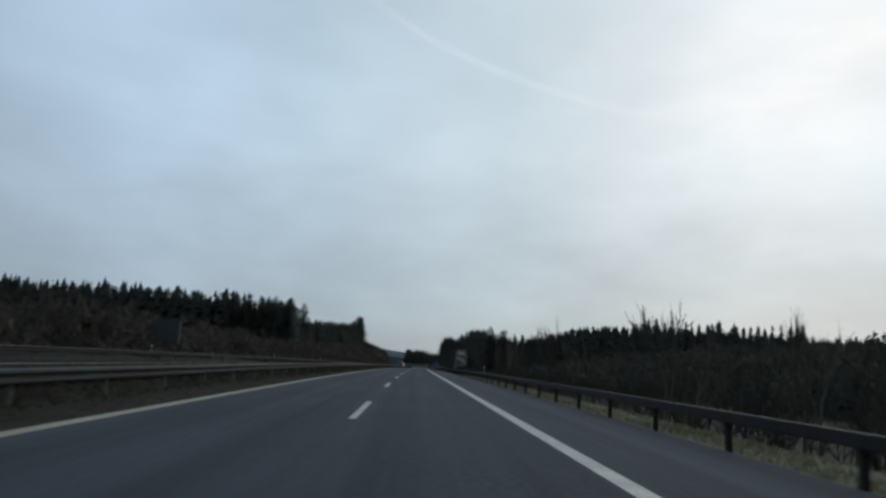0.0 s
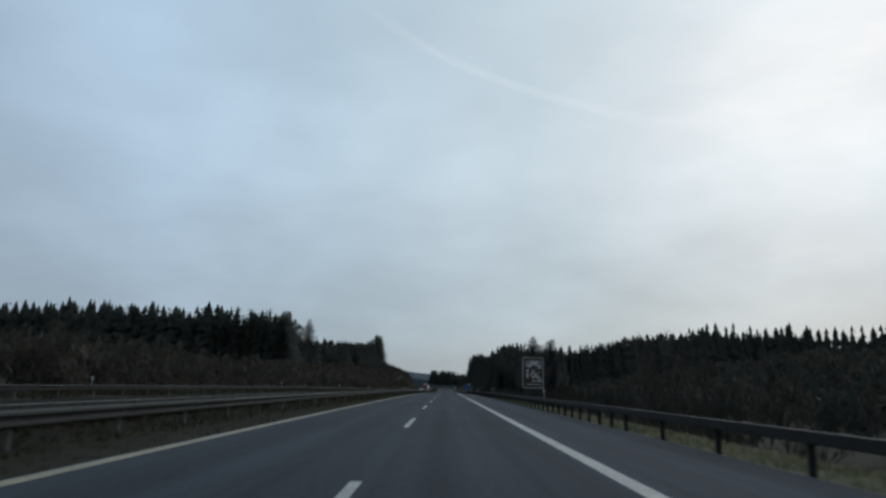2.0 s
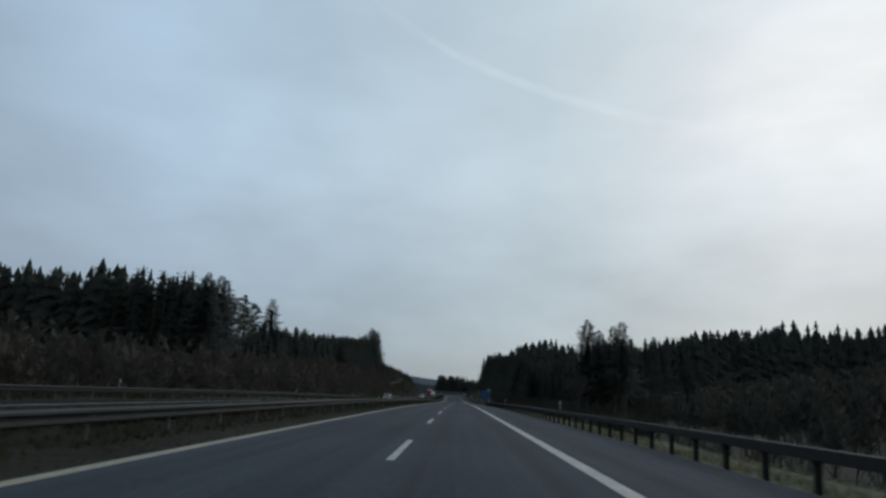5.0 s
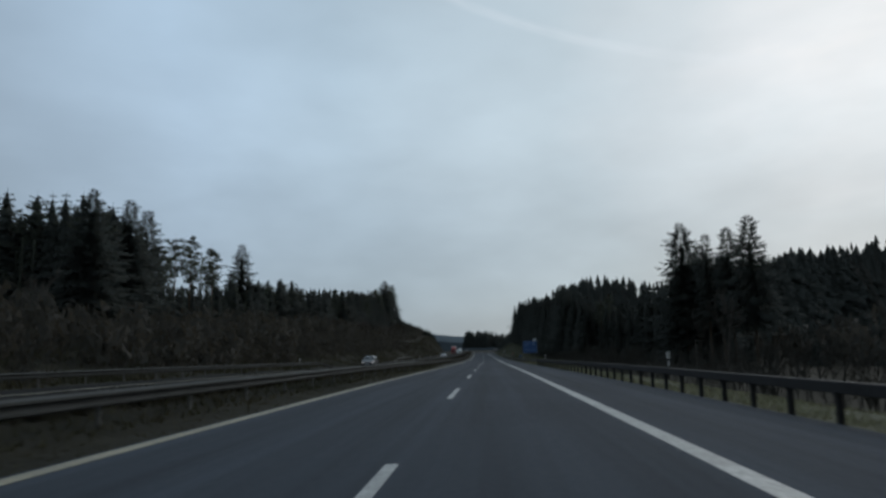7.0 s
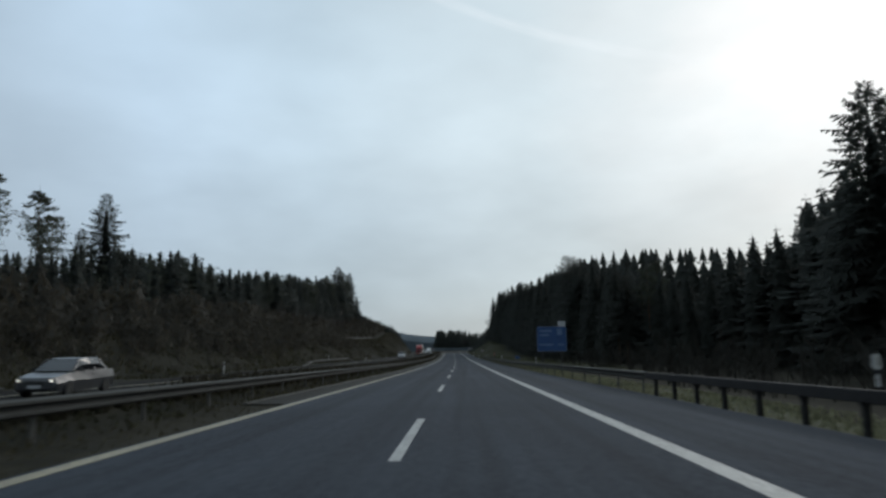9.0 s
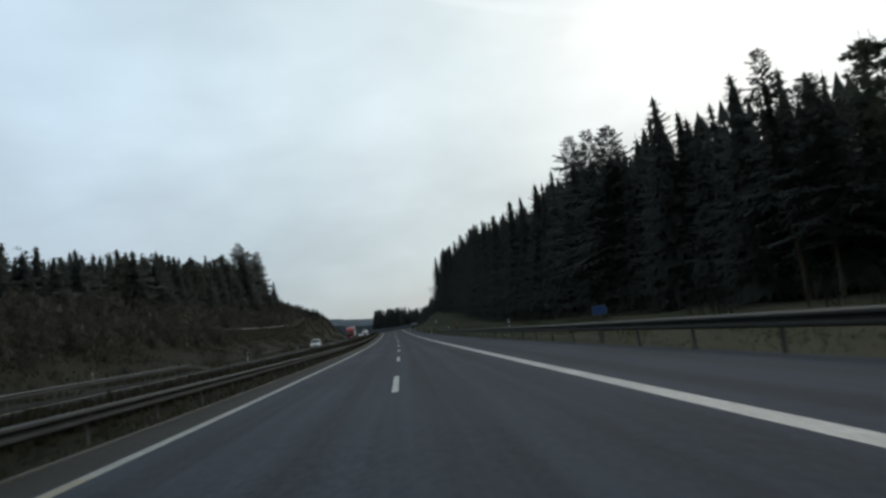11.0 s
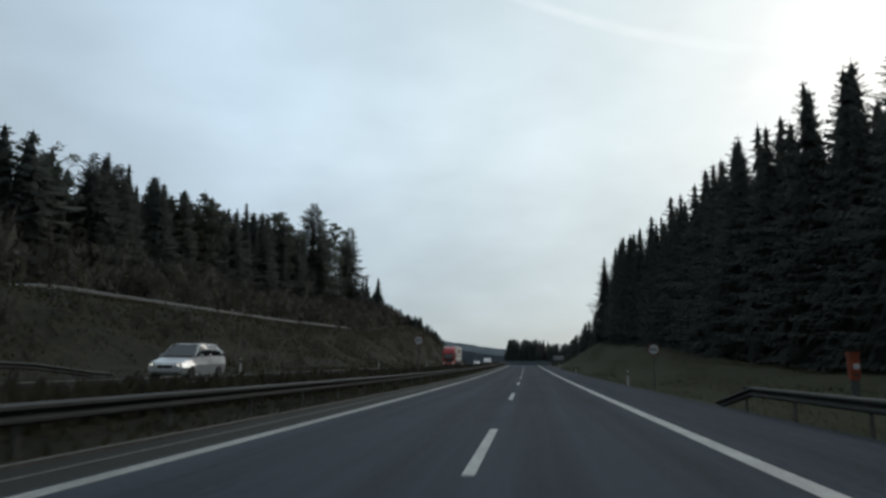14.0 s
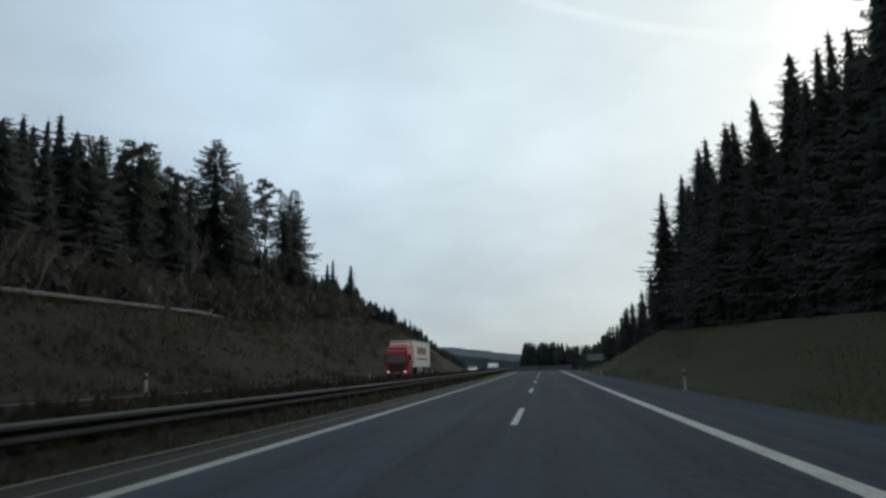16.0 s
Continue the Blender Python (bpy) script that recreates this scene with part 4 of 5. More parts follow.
def pine_crown(seed, h, limbs, per, low=0.55, wide=2.6):
    """Flat pads of needles on bent limbs round an open stem, with gaps between them."""
    r = np.random.RandomState(seed)
    V, F = [], []
    for i in range(limbs):
        k = (i + r.uniform(0, 0.9)) / limbs
        z = h * (low + (0.97 - low) * k) + r.uniform(-0.5, 0.5)
        a = 2.4 * i + r.uniform(-0.5, 0.5)
        reach = wide * (0.55 + 0.75 * k - 1.05 * k ** 3) * r.uniform(0.6, 1.15) + 0.25
        root = np.array((0, 0, z - 0.25 * reach))
        for w, size in ((0.5, 0.62), (1.0, 0.80)):
            bend = a + (1 - w) * r.uniform(-0.7, 0.7)
            c = np.array((reach * w * math.cos(bend), reach * w * math.sin(bend), z + reach * w * r.uniform(-0.12, 0.22)))
            b = len(V)
            V += [root + (0, 0, 0.07), root - (0, 0, 0.07), c + (0, 0, -0.1)]
            F.append((b, b + 1, b + 2))
            size *= (0.60 + 0.38 * wide) * r.uniform(0.6, 1.1) * (1 - 0.45 * k)
            for j in range(per):
                p = r.normal(0, 1, 3)
                p *= r.uniform(0.3, 1.0) ** 0.6 / np.linalg.norm(p)
                q = c + p * size * (1, 1, 0.62)
                b = len(V)
                for _ in range(3):
                    V.append(q + r.uniform(-1, 1, 3) * 0.30 * (1, 1, 0.7))
                F.append((b, b + 1, b + 2))
    return np.array(V, np.float32), np.array(F, np.int32)


def bush_crown(seed, sprays, size=1.5):
    """A leafless bush: many small sprays of twigs through an uneven dome, most of them near its outside."""
    r = np.random.RandomState(seed)
    V, F = [], []
    bulge = r.uniform(0.7, 1.25, 6)
    for i in range(sprays):
        a, e, d = r.uniform(0, 6.28), r.uniform(0.0, 1.0), r.uniform(0.15, 1.0) ** 0.5
        k = bulge[int(a * 0.954) % 6] * d
        c = np.array((11.0 * k * math.cos(e * 1.5) * math.cos(a), 11.0 * k * math.cos(e * 1.5) * math.sin(a), 20.0 * (0.06 + 0.88 * k * math.sin(0.1 + e * 1.45))))
        b = len(V)
        for _ in range(3):
            V.append(c + r.uniform(-1, 1, 3) * size * (1, 1, 1.7))
        F.append((b, b + 1, b + 2))
    return np.array(V, np.float32), np.array(F, np.int32)


def trunk_mesh(name, h, r0, mat, sides=7, lean=0.0):
    V, F = [], []
    zs = (-0.6, 0.0, 0.05, 0.3, 0.6, 0.85, 1.0)
    for q, k in enumerate(zs):
        z = k if k < 0 else k * h
        rad = r0 * (1.25 if q == 0 else 1.15 if q == 1 else 1 - 0.93 * k)
        for j in range(sides):
            a = 6.283 * j / sides
            V.append((rad * math.cos(a) + lean * math.sin(2.2 * k) * h, rad * math.sin(a), z))
    for q in range(len(zs) - 1):
        for j in range(sides):
            a, b = q * sides + j, q * sides + (j + 1) % sides
            F.append((a, b, b + sides, a + sides))
    F.append(tuple((len(zs) - 1) * sides + j for j in range(sides)))
    return mesh_of(name, V, F, mat, True)


def twig_tree(seed, h, depth, splits, r0, spread=0.6, stems=1, clump=0.0):
    """Bare branches: three-sided tapered shoots, split again and again."""
    r = random.Random(seed)
    V, F = [], []

    def shoot(p, d, length, rad, level):
        d = d.normalized()
        side = d.cross(Vector((0.3, 0.9, 0.2))).normalized()
        up = d.cross(side)
        end = p + d * length
        b = len(V)
        for q, rr in ((p, rad), (end, rad * 0.55)):
            for k in range(3):
                a = 2.094 * k
                V.append(q + (side * math.cos(a) + up * math.sin(a)) * rr)
        for k in range(3):
            j = (k + 1) % 3
            F.append((b + k, b + j, b + 3 + j))
            F.append((b + k, b + 3 + j, b + 3 + k))
        if level == 0:
            return
        for i in range(splits + (r.random() < 0.4)):
            w = r.uniform(0.45, 1.0)
            nd = d + Vector((r.uniform(-1, 1), r.uniform(-1, 1), r.uniform(-0.35, 0.8))) * spread
            shoot(p + d * length * w, nd, length * r.uniform(0.55, 0.8), max(rad * 0.55, 0.011), level - 1)

    for _ in range(stems):
        p = Vector((r.uniform(-clump, clump), r.uniform(-clump, clump), -0.2))
        shoot(p, Vector((r.uniform(-0.25, 0.25), r.uniform(-0.25, 0.25), 1)), h * 0.36, r0, depth)
    return np.array([tuple(v) for v in V], np.float32), np.array(F, np.int32)


def crown_mesh(mat, v, f):
    return tri_mesh("crown", v, f, mat, crown_normals(v))


def near_set(mat, bark, seeds, **how):
    return [(trunk_mesh("trunk", 20, 0.22, bark), crown_mesh(mat, *spruce_crown(s, 20.0, **{k: (v[i % len(v)] if isinstance(v, list) else v) for k, v in how.items()})))
            for i, s in enumerate(seeds)]


NEAR_SPRUCE = near_set(M_NEEDLE, M_BARK, range(11, 17), levels=[28, 25, 30], arms=[12, 11], segs=7, width=[4.9, 5.6, 4.4, 5.2, 4.2, 5.8], skirts=(30, 18), inner=0.60, uneven=0.24, taper=[0.92, 1.04, 0.98], droop=0.16)
TALL_SPRUCE = near_set(M_NEEDLE, M_BARK, range(31, 35), levels=34, arms=13, segs=4, width=[3.9, 3.3, 3.6, 3.0], low=0.36, skirts=(13, 8), inner=0.24, uneven=0.34, taper=0.78)
OLD_SPRUCE = near_set(M_NEEDLE, M_BARK, range(41, 45), levels=38, arms=[14, 13], segs=6, width=[4.8, 4.3, 5.2, 4.5], low=0.28, skirts=(16, 9), inner=0.22, uneven=0.30, taper=0.76, droop=0.36)
NEAR_PINE = [(trunk_mesh("trunk", 20, 0.2, M_PINEBARK, lean=0.006 * i), crown_mesh(M_PINE, *pine_crown(51 + i, 19.6, (24, 28, 22, 30)[i], 44, (0.56, 0.48, 0.60, 0.44)[i], (2.7, 2.4, 3.0, 2.2)[i])))
             for i in range(4)]
FAR_SPRUCE = [spruce_crown(71 + i, 20.0, 21, 10, 1, (3.9, 4.4, 3.6, 4.1)[i], 0.05, (16, 9)) for i in range(4)]
EDGE_SPRUCE = [spruce_crown(75 + i, 20.0, 20, 9, 1, (3.6, 3.2, 3.9, 3.4)[i], 0.30, (14, 9)) for i in range(4)]
FAR_PINE = [pine_crown(81 + i, 19.6, 13, 13, (0.42, 0.5, 0.36)[i], (2.8, 2.4, 3.1)[i]) for i in range(3)]
TINY_SPRUCE = [spruce_crown(101 + i, 20.0, 0, 6, 1, (6.0, 7.5, 5.5)[i], 0.02, (8, 8)) for i in range(3)]
SMALL_SPRUCE = [spruce_crown(91 + i, 20.0, 8, 7, 1, (4.2, 4.8, 3.8, 5.2)[i], 0.04, (11, 8), 0.85) for i in range(4)]
BUSHES = [bush_crown(121 + i, 88, 1.75) for i in range(4)]
FAR_BUSHES = [bush_crown(131 + i, 70, 2.3) for i in range(4)]
for made_list in (FAR_SPRUCE, EDGE_SPRUCE, FAR_PINE):
    for i, (v, f) in enumerate(made_list):
        b = len(v)
        ring = [(0.2 * math.cos(a), 0.2 * math.sin(a), z) for z in (-0.5, 14.0) for a in (0, 2.1, 4.2)]
        side = [(b + k, b + (k + 1) % 3, b + 3 + (k + 1) % 3) for k in range(3)] + [(b + k, b + 3 + (k + 1) % 3, b + 3 + k) for k in range(3)]
        made_list[i] = (np.vstack([v, np.array(ring, np.float32)]), np.vstack([f, np.array(side, np.int32)]))

LABELS = {"spruce": "dark green spruce with hanging boughs at the forest edge", "tall_spruce": "tall spruce with a bare lower trunk above the forest",
          "old_spruce": "old broad spruce with open layered boughs above the forest",
          "pine": "Scots pine with a bare reddish trunk and clumped crown"}


def tree(kind, s, u, h, seed, sink=0.15):
    r = random.Random(seed)
    sets = {"spruce": NEAR_SPRUCE, "tall_spruce": TALL_SPRUCE, "old_spruce": OLD_SPRUCE, "pine": NEAR_PINE}[kind]
    trunk, crown = sets[r.randrange(len(sets))]
    p = ground_at(s, u, -sink)
    k = h / 20.0
    m = pose(p.x, p.y, p.z, r.uniform(-1.5, 1.5), r.uniform(-1.5, 1.5), r.uniform(0, 360)) @ Matrix.Diagonal((k * r.uniform(0.88, 1.12), k * r.uniform(0.88, 1.12), k, 1))
    ob = holder("pine" if kind == "pine" else "spruce", m, LABELS[kind], "tree", "trees of the forest edge")
    child("trunk", trunk, ob)
    child("crown", crown, ob)
    return ob


def forest(name, label, trees, sets, mat, wide=1.0, up=0.22):
    """Many trees joined: rows of s, u, height."""
    r = np.random.RandomState(len(trees))
    V, F, N, base = [], [], [], 0
    for s, u, h in trees:
        v, f = sets[r.randint(len(sets))]
        a, k = r.uniform(0, 6.28), h / 20.0
        w = k * r.uniform(0.85, 1.2) * wide
        c, d = math.cos(a) * w, math.sin(a) * w
        p = ground_at(s, u, -0.3)
        V.append(np.stack([v[:, 0] * c - v[:, 1] * d + p.x, v[:, 0] * d + v[:, 1] * c + p.y, v[:, 2] * k + p.z], -1))
        q = crown_normals(v, up)
        c, d = math.cos(a), math.sin(a)
        N.append(np.stack([q[:, 0] * c - q[:, 1] * d, q[:, 0] * d + q[:, 1] * c, q[:, 2]], -1))
        F.append(f + base)
        base += len(v)
    ob = new(name, tri_mesh(name, np.vstack(V), np.vstack(F), mat, np.vstack(N)))
    return tagged(ob, label, "forest", kind="stuff")


def along(line, gap, rng, jitter=0.8):
    """Places along a line of (s, u, height) corners, with their height."""
    out = []
    for (s0, u0, h0), (s1, u1, h1) in zip(line, line[1:]):
        d = math.hypot(s1 - s0, u1 - u0)
        for i in range(max(1, int(d / gap))):
            w = (i + rng.uniform(0.1, 0.9)) / max(1, int(d / gap))
            out.append((s0 + (s1 - s0) * w + rng.uniform(-jitter, jitter), u0 + (u1 - u0) * w + rng.uniform(-jitter, jitter), h0 + (h1 - h0) * w))
    return out


# forest fronts: along, across, tree height
LEFT_FRONT = ((430, -330, 29), (400, -190, 30), (368, -110, 29.5), (356, -68, 27.5), (376, -70, 26.5), (386, -70, 14), (410, -70, 13.5), (430, -71, 14.5), (456, -72, 17.2), (488, -70, 22),
              (503, -68, 21.2), (520, -66, 20.4), (545, -64, 22.9), (565, -62, 24.6), (600, -60, 25.3), (632, -58, 25.5), (646, -56, 19), (656, -55, 15), (690, -57, 14), (722, -62, 13.5), (734, -64, 21), (760, -64, 23.5),
              (830, -65, 24), (900, -64, 21.5), (1000, -62, 20.5))
RIGHT_FRONT = ((-60, 420, 27), (200, 440, 30), (420, 430, 29.5), (540, 300, 28.5), (548, 190, 27), (500, 125, 26.5), (440, 80, 25), (400, 55, 23), (362, 40, 19.5), (385, 36, 16.5), (406, 29, 12.5), (420, 27, 15.5), (430, 26.5, 17.5),
               (450, 25, 19.5), (470, 24, 19.5), (500, 23.5, 20.5), (520, 23, 21.2), (550, 23.5, 22.5), (588, 23, 22), (640, 22.5, 22.5), (660, 23, 16), (690, 19, 10), (740, 18, 9), (900, 20, 10))


def rows_behind(line, sign, start, count, step, gap, rng, lift=0.0):
    out = []
    for k in range(start, start + count):
        moved = []
        for i, (s, u, h) in enumerate(line):
            a, b = line[max(0, i - 1)], line[min(len(line) - 1, i + 1)]
            ds, du = b[0] - a[0], b[1] - a[1]
            d = math.hypot(ds, du)
            ns, nu = -du / d, ds / d
            moved.append((s + sign * ns * step * k, u + sign * nu * step * k, h + lift * k))
        for s, u, h in along(moved, gap, rng, 1.4):
            out.append((s, u, h * rng.uniform(0.88, 1.05)))
    return out


def inside(s, u):
    """Whether a place lies well behind both edges of its forest."""
    if u > 0:
        edge = np.interp(s, [p[0] for p in RIGHT_FRONT[8:]], [p[1] for p in RIGHT_FRONT[8:]])
        far = np.interp(s, (362, 400, 440, 500, 548, 560), (40, 55, 80, 125, 190, 900))
        return s > 366 and edge + 5 < u < far - 4 or u > 135 and s > 420
    edge = np.interp(s, [p[0] for p in LEFT_FRONT[3:]], [p[1] for p in LEFT_FRONT[3:]])
    return u < edge - 5 and s > np.interp(-u, (68, 110, 190, 330), (356, 368, 400, 430)) + 5


def build_forest():
    rng = random.Random(7)
    # front rows: single trees where the road passes nearest
    back, inner = [], []
    for line, sign, s_from, s_to in ((LEFT_FRONT, -1, 560, 720), (RIGHT_FRONT, 1, 395, 660)):
        for s, u, h in along(line, 3.0, rng):
            hh = h * rng.uniform(0.82, 1.07)
            if sign < 0 and s > 470:
                hh = h * rng.uniform(0.86, 1.03)
            if s_from < s < s_to and abs(u) < 75:
                pick = rng.random()
                tree("spruce" if sign > 0 or pick < 0.42 else "tall_spruce" if pick < 0.76 else "pine", s, u, hh, rng.randrange(10 ** 6))
            else:
                back.append((s, u, hh))
        back += rows_behind(line, sign, 1, 2, 3.4, 3.6, rng)
        inner += [t for t in rows_behind(line, sign, 3, 3, 5.0, 6.5, rng, 1.9 if sign > 0 else 0.0) if inside(t[0], t[1]) and (sign < 0 or t[0] > 432)]
    inner = [(s, u, min(h, 0.145 * (s - 293) - float(land(s, u))) if u > 0 and s < 560 else h) for s, u, h in inner]
    back = [(s, u, min(h, 15.4 + 0.45 * (u - 30)) if 366 < s < 440 and 20 < u < 80 else h) for s, u, h in back]
    mixed = [t for t in back if t[1] < 0 and rng.random() < 0.34]
    plain = [t for t in back if t not in set(mixed)]
    distant = [t for t in plain if abs(t[1]) > 95 or t[0] > 720]
    plain = [t for t in plain if not (abs(t[1]) > 95 or t[0] > 720)]
    forest("distant_forest", "distant dark spruce forest closing the view", [t for t in distant if abs(t[1]) <= 150], SMALL_SPRUCE, M_NEEDLE, 1.45)
    forest("distant_forest", "far dark spruce forest along the horizon", [t for t in distant if abs(t[1]) > 150], TINY_SPRUCE, M_NEEDLE, 0.95)
    forest("inner_forest", "dense dark spruces in the depth of the forest", inner, SMALL_SPRUCE, M_NEEDLE, 1.2)
    high = [t for t in plain if t[1] < 0 and t[0] > 470]
    plain = [t for t in plain if not (t[1] < 0 and t[0] > 470)]
    forest("edge_forest", "tall dark spruces with bare lower stems above the bank", high, EDGE_SPRUCE, M_NEEDLE, 1.4)
    forest("spruce_forest", "dense dark spruce forest on both sides of the motorway", plain, FAR_SPRUCE, M_NEEDLE, 1.25)
    forest("pine_forest", "dark pines mixed into the spruce forest", mixed, FAR_PINE, M_PINE)
    slope = []
    for i in range(1300):
        s, w = 690 + 260 * rng.random() ** 1.4, rng.random()
        slope.append((s, -31 - 32 * w, rng.uniform(1.6, 3.6) + 9.5 * w * rng.uniform(0.7, 1.1)))
    forest("slope_forest", "dark conifers growing down the far part of the bank", slope, TINY_SPRUCE, M_NEEDLE)
    # young trees between the thicket and the forest
    young = []
    while len(young) < 2900:
        s, u = rng.uniform(-20, 520), (rng.uniform(44, 150) if rng.random() < 0.7 else rng.uniform(100, 400))
        edge = np.interp(s, (-60, 350, 400, 440, 500, 548), (420, 420, 60, 82, 126, 190)) if s > 352 else 400
        if u < edge:
            young.append((s, u, rng.uniform(4.5, 8.5) * (0.75 if u < 60 else 1)))
    while len(young) < 3400:
        young.append((rng.uniform(60, 350), -rng.uniform(42, 230), rng.uniform(3.0, 6.5)))
    forest("young_trees", "dark young conifers in the clearing below the forest", young[:2900:2], TINY_SPRUCE, M_NEEDLE)
    forest("young_thicket", "dull brown thicket in the clearing below the forest", young[1:2900:2] + young[2900:], FAR_BUSHES, M_BRUSH, up=0.6)
    # the wood that closes the view past the crest
    knoll = []
    for i in range(170):
        x, y = rng.uniform(-6, 92), 1262 + rng.uniform(0, 40)
        knoll.append((x, y, rng.uniform(17, 25) * (1.0 if x < 45 else 0.85)))
    V, F, base = [], [], 0
    for x, y, h in knoll:
        v, f = (SMALL_SPRUCE + FAR_PINE)[rng.randrange(7)]
        k = h / 20
        V.append(v * (k * 1.7, k * 1.7, k) + (x, y, -4.0))
        F.append(f + base)
        base += len(v)
    tagged(new("far_wood", tri_mesh("far_wood", np.vstack(V), np.vstack(F), M_NEEDLE)), "far dark spruce wood beyond the crest of the road", "forest", kind="stuff")


build_forest()

# trees that stand out over the skyline: kind, along, across, top over the road
LEFT_TALL = (("old_spruce", 354, -66, 31), ("old_spruce", 372, -68, 33), ("old_spruce", 384, -72, 33.6), ("spruce", 386, -76, 32.4), ("pine", 392, -80, 31), ("pine", 399.7, -76, 28.8),
             ("pine", 407.8, -76, 33), ("pine", 409, -81, 31), ("pine", 416.3, -76, 34.4), ("pine", 431.6, -76, 33.6), ("tall_spruce", 443.8, -76, 28), ("tall_spruce", 455.3, -76, 37.8), ("pine", 449, -85, 33),
             ("spruce", 563, -62, 31.6), ("spruce", 570.5, -62, 32.3), ("spruce", 581, -62, 32.2), ("tall_spruce", 595, -61, 32), ("spruce", 607, -61, 33.2), ("spruce", 615.5, -61, 36.4), ("spruce", 623.5, -61, 36),
             ("pine", 628, -58.5, 37), ("pine", 632, -61, 38.5), ("pine", 638, -59, 36.3), ("pine", 643, -60, 36.5), ("old_spruce", 651, -58, 44.2), ("tall_spruce", 662.5, -58, 41.2), ("pine", 675, -58, 44.2),
             ("tall_spruce", 667, -60, 40), ("tall_spruce", 684, -57, 42.5), ("old_spruce", 692, -58, 45.5), ("tall_spruce", 700, -61, 42), ("spruce", 737, -64, 35.5), ("spruce", 743, -64, 37.9), ("spruce", 757, -62, 38.7), ("spruce", 567, -78, 33.5), ("spruce", 552, -70, 30.5))
RIGHT_TALL = (("old_spruce", 366, 36, 24.5), ("tall_spruce", 355.5, 36.5, 20.5), ("old_spruce", 357.5, 41, 22), ("old_spruce", 348.7, 41, 22.1), ("old_spruce", 372, 41, 21.5), ("pine", 409, 28.5, 14.6), ("pine", 413, 31, 16.2),
              ("spruce", 430, 25, 18.8), ("old_spruce", 444, 24.5, 20.4), ("old_spruce", 449.5, 24.8, 21.6), ("old_spruce", 455, 24.6, 22.6), ("tall_spruce", 414, 25, 16), ("spruce", 418.5, 25, 16.2), ("old_spruce", 411.5, 25.5, 13.2), ("spruce", 423, 26, 15.5), ("spruce", 426.2, 25.6, 15.0), ("spruce", 420.8, 26.4, 14.4), ("spruce", 428.6, 26.6, 16.2), ("spruce", 434, 25.4, 18.2), ("spruce", 466.1, 24.1, 21.2), ("spruce", 477.4, 24.1, 21.7), ("spruce", 470, 29, 23.5),
              ("spruce", 487, 23.6, 20.4), ("spruce", 498.2, 24, 22.8), ("spruce", 503, 24.4, 21.8), ("spruce", 512, 23, 22.6), ("spruce", 523.5, 24.2, 24.2), ("spruce", 536, 23.5, 22.8), ("spruce", 548, 24, 26.4),
              ("spruce", 556, 24.2, 26.5), ("spruce", 562.5, 24, 27.4), ("spruce", 573.6, 24, 26.4), ("spruce", 581, 24, 28), ("spruce", 590, 22.5, 25.5), ("spruce", 602, 22, 24.8), ("spruce", 611, 21.5, 26.5), ("spruce", 622, 21.4, 27.7), ("spruce", 644, 20, 27.5))
for kind, s, u, top in LEFT_TALL + RIGHT_TALL:
    tree(kind, s, u, top - float(land(s, u)), int(s * 7 + u * 3))


# ---- bare trees and brush ----
def bare_tree(s, u, h, seed, mat=None, label="small leafless tree with fine bare branches behind the guard rail"):
    p = ground_at(s, u, -0.1)
    ob = holder("bare_tree", pose(p.x, p.y, p.z, 0, 0, seed * 47 % 360), label, "tree", "bare trees")
    v, f = twig_tree(seed, h, 4, 3, 0.010 * h, 0.46)
    v = v * (1.0, 1.0, h / v[:, 2].max())
    child("bare_crown", tri_mesh("bare_crown", v, f, M_TWIG), ob)
    child("trunk", trunk_mesh("trunk", h * 0.42, (0.013 if mat else 0.02) * h, mat or M_BARK), ob)
    return ob


for s, u, top, seed in ((46.5, 12.7, 5.1, 1), (47.5, 14.0, 4.0, 2), (49, 20.5, 5.4, 16), (51, 22.5, 5.0, 17), (84, 14.5, 7.0, 3), (88, 18, 5.2, 4), (93, 24, 6.0, 14),
                        (127.5, 13.8, 4.6, 5), (128.5, 15.0, 5.4, 6), (129, 16.0, 5.9, 7), (130, 17.2, 5.7, 8), (129, 18.6, 5.4, 12), (131, 19.8, 5.2, 13),
                        (192, 17.5, 6.6, 9), (312, 24, 8.5, 10), (290, 28, 8.0, 11)):
    h = top - float(land(s, u))
    bare_tree(s, u, h, seed)
for s, u, h, seed in ((322, -52, 10, 21), (300, -45, 9, 22), (352, 33, 10, 23), (248, -60, 9, 25), (561, -43, 9, 26), (566, -45, 10.5, 27), (572, -46, 10, 28)):
    bare_tree(s, u, h, seed, M_BIRCH, "leafless tree with a pale trunk before the dark forest")


def brush(name, label, places, seed, mat):
    """Leafless thicket: many bushes of thin stems."""
    kinds = [twig_tree(seed + i, 3.4, 2, 3, 0.034, 0.8, 3, 0.9) for i in range(4)]
    r = np.random.RandomState(seed)
    V, F, base = [], [], 0
    for s, u, h in places:
        v, f = kinds[r.randint(4)]
        a, k = r.uniform(0, 6.28), h / 2.4
        c, d = math.cos(a) * k, math.sin(a) * k
        p = ground_at(s, u, -0.1)
        V.append(np.stack([v[:, 0] * c - v[:, 1] * d + p.x, v[:, 0] * d + v[:, 1] * c + p.y, v[:, 2] * k + p.z], -1))
        F.append(f + base)
        base += len(v)
    return tagged(new(name, tri_mesh(name, np.vstack(V), np.vstack(F), mat)), label, "bushes", kind="stuff")


